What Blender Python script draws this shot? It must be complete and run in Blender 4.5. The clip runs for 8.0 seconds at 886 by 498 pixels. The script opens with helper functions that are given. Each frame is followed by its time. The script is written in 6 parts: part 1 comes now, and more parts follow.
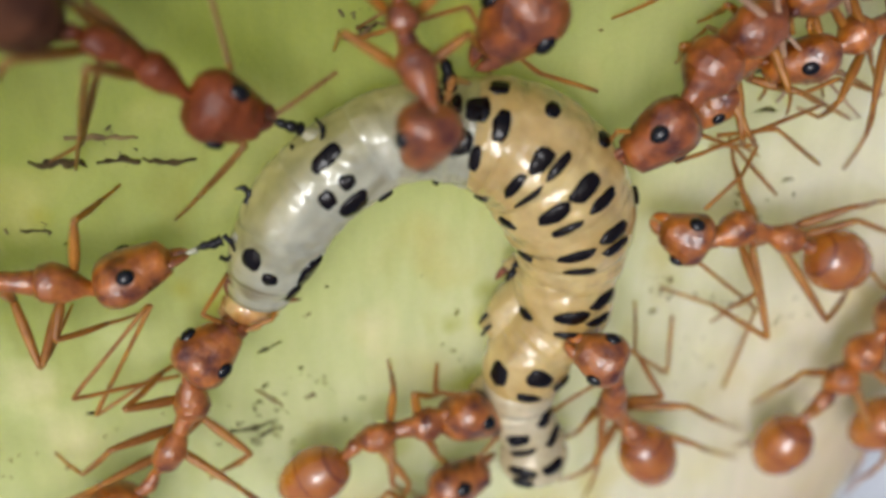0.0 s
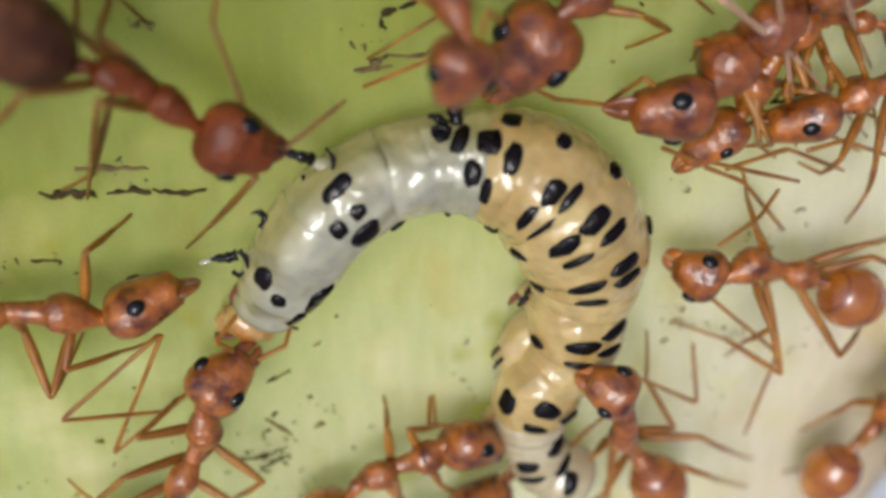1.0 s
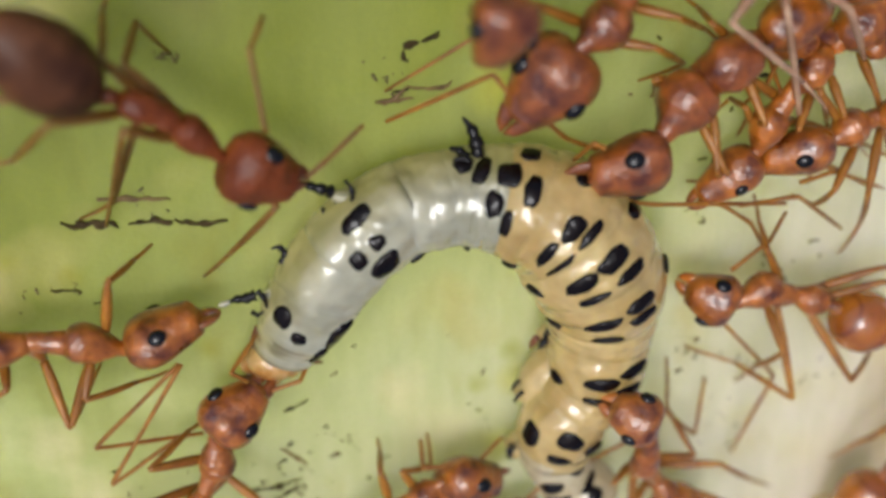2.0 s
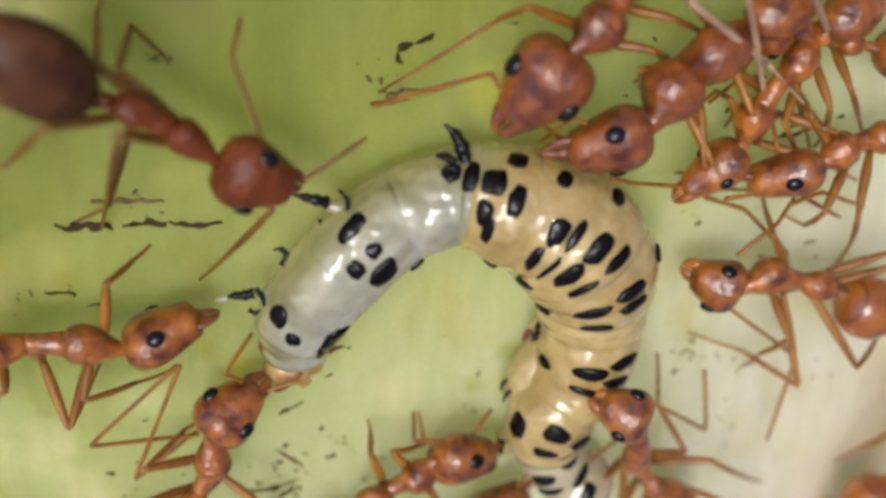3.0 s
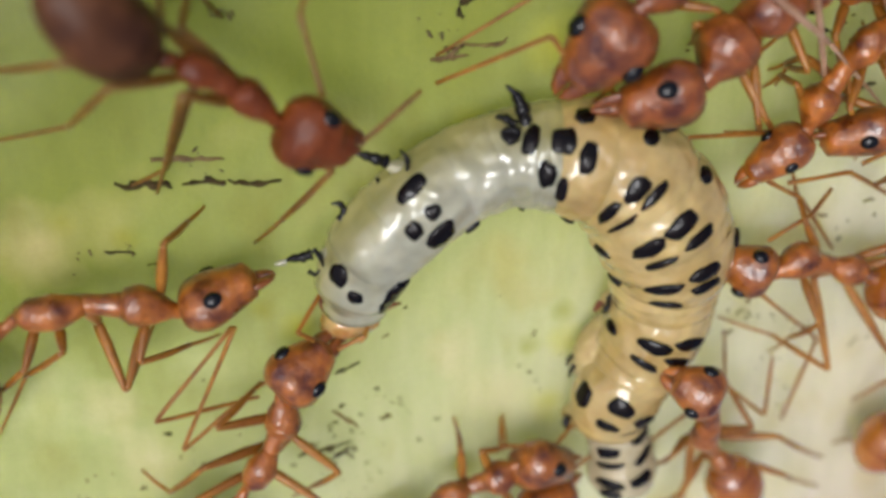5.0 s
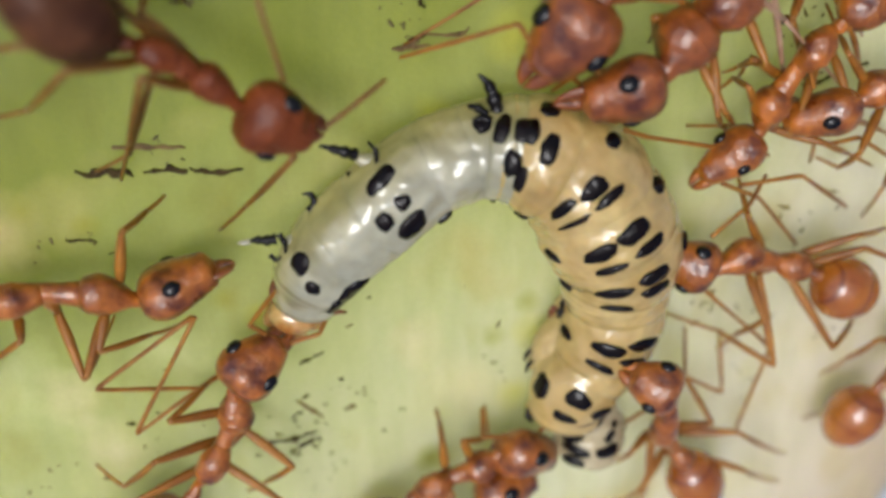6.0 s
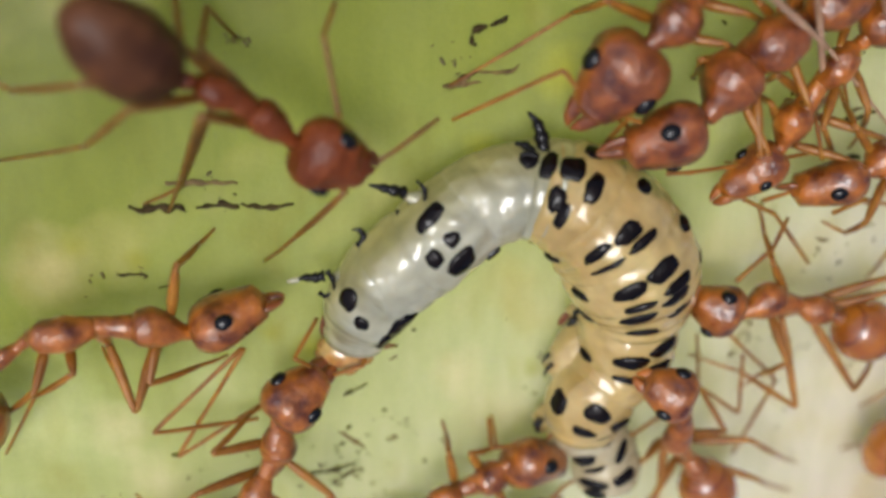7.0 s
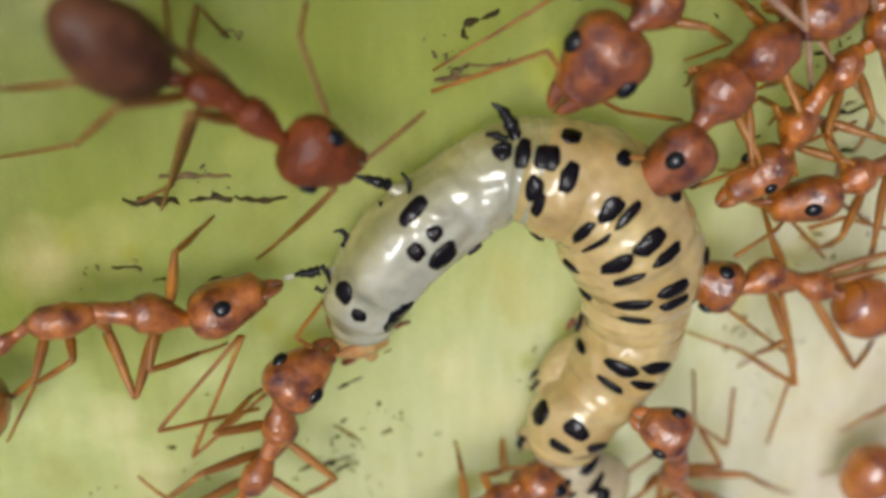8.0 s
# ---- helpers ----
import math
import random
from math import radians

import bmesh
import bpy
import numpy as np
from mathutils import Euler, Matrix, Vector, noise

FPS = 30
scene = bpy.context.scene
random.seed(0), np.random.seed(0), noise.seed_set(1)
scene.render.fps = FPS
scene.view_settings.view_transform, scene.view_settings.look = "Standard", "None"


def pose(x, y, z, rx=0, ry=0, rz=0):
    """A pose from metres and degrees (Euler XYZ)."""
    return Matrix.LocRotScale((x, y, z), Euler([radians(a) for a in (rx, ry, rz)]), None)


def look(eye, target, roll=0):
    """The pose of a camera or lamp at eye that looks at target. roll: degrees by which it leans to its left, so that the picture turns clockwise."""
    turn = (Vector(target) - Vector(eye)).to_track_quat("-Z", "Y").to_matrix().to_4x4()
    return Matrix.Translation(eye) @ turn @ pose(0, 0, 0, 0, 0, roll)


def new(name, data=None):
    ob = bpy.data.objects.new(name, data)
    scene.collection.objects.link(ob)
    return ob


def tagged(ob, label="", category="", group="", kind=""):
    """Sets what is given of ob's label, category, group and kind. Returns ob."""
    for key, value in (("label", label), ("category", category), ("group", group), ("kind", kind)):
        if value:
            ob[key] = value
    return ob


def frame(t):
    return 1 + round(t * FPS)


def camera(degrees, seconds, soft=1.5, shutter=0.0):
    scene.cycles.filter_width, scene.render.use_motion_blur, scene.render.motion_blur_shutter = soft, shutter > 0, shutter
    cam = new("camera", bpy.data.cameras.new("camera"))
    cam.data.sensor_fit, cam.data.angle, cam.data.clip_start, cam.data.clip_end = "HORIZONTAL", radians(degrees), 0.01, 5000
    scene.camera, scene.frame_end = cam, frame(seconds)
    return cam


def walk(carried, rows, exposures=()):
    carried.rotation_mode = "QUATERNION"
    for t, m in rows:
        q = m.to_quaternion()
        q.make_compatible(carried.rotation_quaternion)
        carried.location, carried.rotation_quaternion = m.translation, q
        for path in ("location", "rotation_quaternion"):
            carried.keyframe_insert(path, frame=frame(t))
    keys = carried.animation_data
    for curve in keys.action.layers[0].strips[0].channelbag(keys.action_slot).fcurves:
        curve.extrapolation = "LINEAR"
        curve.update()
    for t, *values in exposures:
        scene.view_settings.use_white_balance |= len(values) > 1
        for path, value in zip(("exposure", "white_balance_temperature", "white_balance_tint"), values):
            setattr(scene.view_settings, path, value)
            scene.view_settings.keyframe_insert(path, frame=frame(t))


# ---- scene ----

# ---- camera: a hand-held close-up, looking down on the leaf from a hand's width ----
cam = camera(45.0, 8.0, soft=3.6, shutter=0.02)
cam.data.dof.use_dof = True
cam.data.dof.focus_distance = 0.0246
cam.data.dof.aperture_fstop = 44.0
walk(cam, [
    (0, pose(-0.004087, 0.010946, 0.023484, -27.496, -11.504, -0.167)),
    (0.1, pose(-0.004112, 0.010875, 0.023470, -27.434, -11.418, -0.166)),
    (0.2, pose(-0.004235, 0.011232, 0.023209, -27.371, -11.332, -0.166)),
    (0.3, pose(-0.004121, 0.011320, 0.023137, -27.308, -11.247, -0.165)),
    (0.4, pose(-0.004236, 0.011218, 0.023121, -27.246, -11.161, -0.164)),
    (0.5, pose(-0.004307, 0.011227, 0.023054, -27.183, -11.076, -0.163)),
    (0.6, pose(-0.004082, 0.011188, 0.023145, -27.166, -11.021, -0.172)),
    (0.7, pose(-0.004000, 0.010980, 0.023296, -27.148, -10.966, -0.180)),
    (0.8, pose(-0.004279, 0.011054, 0.023231, -27.131, -10.911, -0.188)),
    (0.9, pose(-0.003981, 0.011328, 0.023172, -27.113, -10.856, -0.196)),
    (1, pose(-0.003977, 0.011405, 0.023160, -27.095, -10.802, -0.204)),
    (1.1, pose(-0.004045, 0.011512, 0.023094, -27.103, -10.907, -0.120)),
    (1.2, pose(-0.004171, 0.011597, 0.023029, -27.111, -11.013, -0.036)),
    (1.3, pose(-0.004162, 0.011678, 0.022992, -27.118, -11.119, 0.048)),
    (1.4, pose(-0.004176, 0.011519, 0.023076, -27.126, -11.225, 0.132)),
    (1.5, pose(-0.004436, 0.011490, 0.023043, -27.133, -11.330, 0.216)),
    (1.6, pose(-0.004946, 0.011400, 0.023011, -26.867, -11.319, 0.203)),
    (1.7, pose(-0.004614, 0.011389, 0.023108, -26.600, -11.307, 0.190)),
    (1.8, pose(-0.004753, 0.011501, 0.023047, -26.334, -11.296, 0.177)),
    (1.9, pose(-0.004719, 0.011614, 0.023021, -26.067, -11.284, 0.164)),
    (2, pose(-0.004681, 0.011569, 0.023075, -25.801, -11.273, 0.151)),
    (2.1, pose(-0.004788, 0.011539, 0.023064, -25.818, -11.271, 0.148)),
    (2.2, pose(-0.004502, 0.011539, 0.023118, -25.835, -11.268, 0.146)),
    (3.3, pose(-0.004585, 0.011679, 0.022984, -26.026, -11.243, 0.118)),
    (3.4, pose(-0.004615, 0.011627, 0.023000, -26.044, -11.241, 0.115)),
    (3.5, pose(-0.004606, 0.011491, 0.023065, -26.061, -11.239, 0.113)),
    (3.6, pose(-0.004661, 0.011363, 0.023069, -26.265, -11.012, 0.015)),
    (3.7, pose(-0.004875, 0.011515, 0.022902, -26.469, -10.785, -0.082)),
    (3.8, pose(-0.005212, 0.011175, 0.022963, -26.673, -10.558, -0.180)),
    (3.9, pose(-0.005157, 0.011297, 0.022861, -26.877, -10.332, -0.277)),
    (4, pose(-0.005187, 0.011380, 0.022762, -27.081, -10.105, -0.375)),
    (4.1, pose(-0.005094, 0.011286, 0.022831, -27.096, -10.174, -0.375)),
    (4.2, pose(-0.005207, 0.011179, 0.022871, -27.112, -10.244, -0.375)),
    (5.3, pose(-0.005644, 0.011281, 0.022778, -27.285, -11.008, -0.375)),
    (5.4, pose(-0.005522, 0.011295, 0.022798, -27.301, -11.077, -0.375)),
    (5.5, pose(-0.005503, 0.011052, 0.022933, -27.317, -11.147, -0.375)),
    (5.6, pose(-0.005390, 0.011051, 0.022966, -27.299, -11.168, -0.292)),
    (5.7, pose(-0.005352, 0.011161, 0.022924, -27.281, -11.190, -0.208)),
    (5.8, pose(-0.005094, 0.011249, 0.022939, -27.264, -11.212, -0.125)),
    (5.9, pose(-0.004881, 0.011024, 0.023108, -27.246, -11.234, -0.042)),
    (6, pose(-0.005057, 0.011001, 0.023095, -27.228, -11.255, 0.042)),
    (6.1, pose(-0.005299, 0.011038, 0.023056, -27.086, -11.234, 0.059)),
    (6.2, pose(-0.005254, 0.010895, 0.023167, -26.944, -11.212, 0.076)),
    (6.3, pose(-0.005502, 0.011044, 0.023067, -26.802, -11.190, 0.093)),
    (6.4, pose(-0.005818, 0.011531, 0.022781, -26.659, -11.168, 0.111)),
    (6.5, pose(-0.006080, 0.011790, 0.022623, -26.517, -11.146, 0.128)),
    (6.6, pose(-0.006091, 0.011790, 0.022646, -26.550, -11.242, 0.174)),
    (6.7, pose(-0.006100, 0.011661, 0.022735, -26.583, -11.338, 0.220)),
    (6.8, pose(-0.006466, 0.011553, 0.022741, -26.616, -11.435, 0.265)),
    (6.9, pose(-0.006287, 0.011572, 0.022793, -26.649, -11.531, 0.311)),
    (7, pose(-0.006354, 0.011583, 0.022799, -26.682, -11.627, 0.357)),
    (7.1, pose(-0.006571, 0.011467, 0.022805, -26.604, -11.594, 0.323)),
    (7.2, pose(-0.006015, 0.011507, 0.022893, -26.527, -11.561, 0.289)),
    (7.3, pose(-0.006140, 0.011554, 0.022835, -26.450, -11.529, 0.255)),
    (7.4, pose(-0.006185, 0.011523, 0.022834, -26.373, -11.496, 0.220)),
    (7.5, pose(-0.006222, 0.011497, 0.022832, -26.295, -11.463, 0.186)),
    (7.6, pose(-0.006140, 0.011584, 0.022834, -26.324, -11.395, 0.167)),
    (7.7, pose(-0.006005, 0.011609, 0.022878, -26.353, -11.326, 0.148)),
    (7.8, pose(-0.005985, 0.011462, 0.022985, -26.382, -11.258, 0.130)),
    (7.9, pose(-0.006078, 0.011315, 0.023070, -26.411, -11.189, 0.111)),
    (8, pose(-0.005978, 0.011404, 0.023075, -26.440, -11.121, 0.092)),
], exposures=[(0.0, 0.37, 5800, 6), (8.0, 0.37, 5800, 6)])

# ---- light: bright overcast day, the brightest part of the sky high to the side ----
world = bpy.data.worlds.new("overcast_sky")
scene.world = world
world.use_nodes = True
sky = world.node_tree.nodes.new("ShaderNodeTexSky")
sky.sky_type = "NISHITA"
sky.sun_disc = False
sky.sun_elevation = radians(70)
sky.sun_rotation = radians(289)
sky.air_density, sky.dust_density, sky.ozone_density = 0.5, 6.0, 1.0
back = world.node_tree.nodes["Background"]
back.inputs["Strength"].default_value = 0.112
world.node_tree.links.new(sky.outputs["Color"], back.inputs["Color"])
sun = new("sun", bpy.data.lights.new("sun", "SUN"))
sun.data.energy, sun.data.angle, sun.data.color = 0.9, radians(24), (1.0, 0.95, 0.88)
sun.matrix_basis = look((-0.014, 0.005, 0.04), (0, 0, 0))

# ---- materials ----
MM = 0.001


def nodes_of(name):
    mat = bpy.data.materials.new(name)
    mat.use_nodes = True
    tree = mat.node_tree
    return mat, tree, tree.nodes["Principled BSDF"]


def noise_node(tree, scale, detail=3.0, stretch=(1, 1, 1), space="Object"):
    """Noise over the surface; scale in features per metre."""
    co = tree.nodes.new("ShaderNodeAttribute" if space == "rest" else "ShaderNodeTexCoord")
    if space == "rest":
        co.attribute_name, space = "rest", "Vector"
    mp = tree.nodes.new("ShaderNodeMapping")
    mp.inputs["Scale"].default_value = stretch
    tx = tree.nodes.new("ShaderNodeTexNoise")
    tx.inputs["Scale"].default_value, tx.inputs["Detail"].default_value = scale, detail
    tree.links.new(co.outputs[space], mp.inputs["Vector"])
    tree.links.new(mp.outputs["Vector"], tx.inputs["Vector"])
    return tx.outputs["Fac"]


def ramp(tree, fac, stops):
    r = tree.nodes.new("ShaderNodeValToRGB")
    r.color_ramp.elements[0].position, r.color_ramp.elements[1].position = stops[0][0], stops[-1][0]
    for p, c in stops[1:-1]:
        r.color_ramp.elements.new(p)
    for e, (p, c) in zip(r.color_ramp.elements, stops):
        e.color = (*c, 1)
    tree.links.new(fac, r.inputs["Fac"])
    return r.outputs["Color"]


def mix(tree, a, b, fac, mode="MIX"):
    m = tree.nodes.new("ShaderNodeMix")
    m.data_type, m.blend_type = "RGBA", mode
    for socket, value in ((m.inputs[0], fac), (m.inputs[6], a), (m.inputs[7], b)):
        if isinstance(value, (int, float)):
            socket.default_value = value
        elif isinstance(value, tuple):
            socket.default_value = (*value, 1)
        else:
            tree.links.new(value, socket)
    return m.outputs[2]


def bump(tree, shader, fac, depth, strength=0.5):
    b = tree.nodes.new("ShaderNodeBump")
    b.inputs["Distance"].default_value, b.inputs["Strength"].default_value = depth, strength
    tree.links.new(fac, b.inputs["Height"])
    tree.links.new(b.outputs["Normal"], shader.inputs["Normal"])
    return b


def skin(name, dark, light, rough, coarse, fine, depth=0.00002, coat=0.0, sss=0.0, radius=(1, 0.4, 0.15), strength=0.4, shine=0.5, lumps=0.0, lump=1300, bands=0.0, film=0.12, flank=None, space="Object"):
    """A living surface: two tones over coarse and fine noise, with a fine relief."""
    mat, tree, sh = nodes_of(name)
    big = ramp(tree, noise_node(tree, coarse, 2.0, space=space), [(0.3, dark), (0.7, light)])
    small = noise_node(tree, fine, 3.0, space=space)
    tone = ramp(tree, small, [(0.25, (0.72, 0.72, 0.72)), (0.75, (1.0, 1.0, 1.0))])
    gloss = ramp(tree, noise_node(tree, fine * 0.45, 3.0, space=space), [(0.3, (rough * 0.75,) * 3), (0.7, (min(1, rough * 1.3),) * 3)])
    tree.links.new(gloss, sh.inputs["Roughness"])
    sh.inputs["Specular IOR Level"].default_value = shine
    sh.inputs["Coat Weight"].default_value = coat
    sh.inputs["Coat Roughness"].default_value = film
    if sss:
        sh.inputs["Subsurface Weight"].default_value = sss
        sh.inputs["Subsurface Radius"].default_value = radius
        sh.inputs["Subsurface Scale"].default_value = 0.0004
    tone_out = mix(tree, big, tone, 0.8, "MULTIPLY")
    if bands:
        co, sep, wave = tree.nodes.new("ShaderNodeTexCoord"), tree.nodes.new("ShaderNodeSeparateXYZ"), tree.nodes.new("ShaderNodeMath")
        tree.links.new(co.outputs["Object"], sep.inputs[0])
        wave.operation = "PINGPONG"
        wave.inputs[1].default_value = bands
        tree.links.new(sep.outputs["X"], wave.inputs[0])
        norm = tree.nodes.new("ShaderNodeMapRange")
        norm.inputs["From Max"].default_value = bands
        tree.links.new(wave.outputs[0], norm.inputs["Value"])
        stripe = ramp(tree, norm.outputs["Result"], [(0.0, (0.45, 0.32, 0.25)), (0.16, (0.95, 0.95, 0.95)), (1.0, (1, 1, 1))])
        tone_out = mix(tree, tone_out, stripe, 0.85, "MULTIPLY")
    if flank:
        co, sep, span = tree.nodes.new("ShaderNodeTexCoord"), tree.nodes.new("ShaderNodeSeparateXYZ"), tree.nodes.new("ShaderNodeMapRange")
        tree.links.new(co.outputs["Object"], sep.inputs[0])
        tree.links.new(sep.outputs["Y"], span.inputs["Value"])
        span.inputs["From Min"].default_value, span.inputs["From Max"].default_value = flank[1], flank[2]
        tone_out = mix(tree, tone_out, mix(tree, flank[0], tone, 0.8, "MULTIPLY"), span.outputs["Result"])
    tree.links.new(tone_out, sh.inputs["Base Color"])
    fine_bump = bump(tree, sh, small, depth, strength)
    if lumps:
        b = tree.nodes.new("ShaderNodeBump")
        b.inputs["Distance"].default_value, b.inputs["Strength"].default_value = lumps, 0.9
        tree.links.new(noise_node(tree, lump, 2.0, space=space), b.inputs["Height"])
        tree.links.new(b.outputs["Normal"], fine_bump.inputs["Normal"])
        tree.links.new(b.outputs["Normal"], sh.inputs["Coat Normal"])
    return mat


ANT_RED = skin("ant_cuticle", (0.085, 0.013, 0.0012), (0.54, 0.165, 0.011), 0.36, 1900, 5600, 0.00008, coat=0.8, sss=0.2, shine=0.5, lumps=0.00013, lump=2100, film=0.24)
ANT_MID = skin("ant_red_cuticle", (0.085, 0.014, 0.0012), (0.39, 0.105, 0.010), 0.40, 1900, 5600, 0.00008, coat=0.8, sss=0.2, shine=0.45, lumps=0.00014, lump=2100, film=0.26)
ANT_LEG = skin("ant_leg_cuticle", (0.20, 0.066, 0.004), (0.42, 0.170, 0.016), 0.4, 1500, 9000, sss=0.2)
ANT_LEG_DARK = skin("ant_dark_leg_cuticle", (0.14, 0.055, 0.004), (0.26, 0.115, 0.014), 0.42, 1500, 9000, sss=0.1)
ANT_PALE = skin("ant_pale_leg_cuticle", (0.36, 0.20, 0.11), (0.56, 0.35, 0.22), 0.4, 1500, 9000, sss=0.2)
ANT_AMBER = skin("ant_amber_cuticle", (0.26, 0.062, 0.004), (0.58, 0.20, 0.014), 0.22, 700, 5000, coat=1.0, sss=0.3, film=0.10, bands=0.00040)
ANT_BROWN = skin("ant_brown_gaster", (0.035, 0.010, 0.004), (0.14, 0.050, 0.016), 0.5, 1100, 6000, 0.00008, shine=0.25, lumps=0.00030, lump=900)
ANT_DARK = skin("ant_dark_cuticle", (0.11, 0.020, 0.002), (0.24, 0.052, 0.005), 0.42, 1200, 6000, 0.00006, sss=0.1, shine=0.4, lumps=0.00025, lump=1500)
JAW = skin("jaw_cuticle", (0.12, 0.03, 0.012), (0.22, 0.06, 0.02), 0.3, 3000, 12000)
EYE = skin("compound_eye", (0.003, 0.003, 0.003), (0.007, 0.006, 0.006), 0.14, 4000, 6000, 0.000002, shine=0.4)
YELLOW = skin("caterpillar_yellow_skin", (0.47, 0.305, 0.088), (0.66, 0.478, 0.180), 0.21, 700, 2600, 0.00006, coat=1.0, sss=0.35, radius=(1, 0.6, 0.25), lumps=0.00036, lump=900, film=0.06, space="rest")
# flank: one side yellower, its own tint with the shade there painted in
WHITE = skin("caterpillar_pale_skin", (0.32, 0.298, 0.185), (0.53, 0.497, 0.35), 0.19, 600, 2000, 0.00005, coat=1.0, sss=0.4, radius=(1, 0.8, 0.5), lumps=0.00075, lump=700, film=0.045, flank=((0.40, 0.345, 0.12), 0.0003, 0.0011), space="rest")
PROLEG = skin("caterpillar_proleg_skin", (0.46, 0.32, 0.10), (0.64, 0.47, 0.19), 0.22, 900, 3000, 0.00005, coat=1.0, sss=0.35, radius=(1, 0.6, 0.25), lumps=0.00030, lump=1000, film=0.07)
PALE_TAIL = skin("caterpillar_tail_skin", (0.48, 0.38, 0.20), (0.64, 0.54, 0.34), 0.22, 800, 2400, 0.00004, coat=0.9, sss=0.3, radius=(1, 0.7, 0.4), lumps=0.00022, lump=1100, film=0.09, space="rest")
AMBER = skin("caterpillar_amber_head", (0.42, 0.14, 0.010), (0.66, 0.44, 0.16), 0.18, 1500, 6000, coat=1.0, sss=0.35, lumps=0.00016, lump=1500, film=0.05)
BLACK = skin("caterpillar_black_spot", (0.003, 0.0018, 0.0012), (0.008, 0.004, 0.003), 0.14, 3000, 9000, 0.000003, coat=0.2, shine=0.14, lumps=0.00016, lump=1600, film=0.05)
FRASS_DARK = skin("dark_frass", (0.022, 0.013, 0.005), (0.07, 0.045, 0.015), 0.8, 2000, 20000, shine=0.2)
FRASS_BROWN = skin("brown_frass", (0.10, 0.055, 0.02), (0.24, 0.15, 0.05), 0.8, 3000, 20000)
FRASS_CRUMB = skin("frass_crumb", (0.06, 0.042, 0.015), (0.20, 0.14, 0.05), 0.8, 400, 20000)
STUB = skin("caterpillar_black_leg", (0.004, 0.003, 0.003), (0.010, 0.008, 0.007), 0.22, 3000, 9000, 0.000005, shine=0.3)
SOIL = skin("pale_ground", (0.36, 0.38, 0.40), (0.52, 0.53, 0.54), 0.9, 60, 600, 0.001)

# the long way of the leaf and the way across it, towards its browned margin
ALONG, ACROSS = Vector((0.434, 0.901, 0)), Vector((0.901, -0.434, 0))


TAN, SHADE_OCHRE, SAND, LIME, DRY, SHADE_OLIVE = (0.56, 0.44, 0.22), (0.52, 0.48, 0.05), (0.66, 0.58, 0.32), (0.66, 0.69, 0.33), (0.50, 0.40, 0.31), (0.30, 0.28, 0.02)
# dry tan and pale lime blotches, and ochre contact shade painted on the blade: place and size in millimetres
# olive blotches: shade in the folds and beside the bodies, painted into the blade
BLOTCHES = [(-11.8, -4.0, 3.2, LIME), (-7.4, -3.2, 1.2, LIME), (10.15, -5.1, 0.9, TAN), (11.9, -7.9, 1.5, DRY), (13.2, -5.2, 1.1, DRY), (8.4, -5.9, 0.7, SAND), (-8.9, -6.0, 1.3, SAND), (-10.6, 0.4, 1.6, TAN), (-1.7, -9.6, 1.6, TAN), (2.0, -3.8, 0.8, SHADE_OCHRE), (1.5, -5.6, 0.9, SHADE_OCHRE), (1.2, 4.2, 1.0, SHADE_OCHRE), (-0.7, 2.4, 0.7, SHADE_OCHRE), (3.1, 2.2, 0.7, SHADE_OCHRE), (-5.0, -2.5, 0.6, SHADE_OCHRE), (0.0, -5.2, 1.7, SAND), (-1.2, -3.7, 1.0, SAND), (-9.8, -4.2, 1.2, SAND), (-10.1, 0.8, 0.6, SHADE_OLIVE), (-8.8, 0.3, 0.5, SHADE_OLIVE), (-5.9, -1.9, 0.5, SHADE_OLIVE), (-3.7, -1.3, 0.4, SHADE_OLIVE), (-0.8, -7.5, 0.8, SHADE_OLIVE), (1.8, -2.8, 0.5, SHADE_OLIVE), (0.8, -3.8, 0.5, SHADE_OLIVE)]


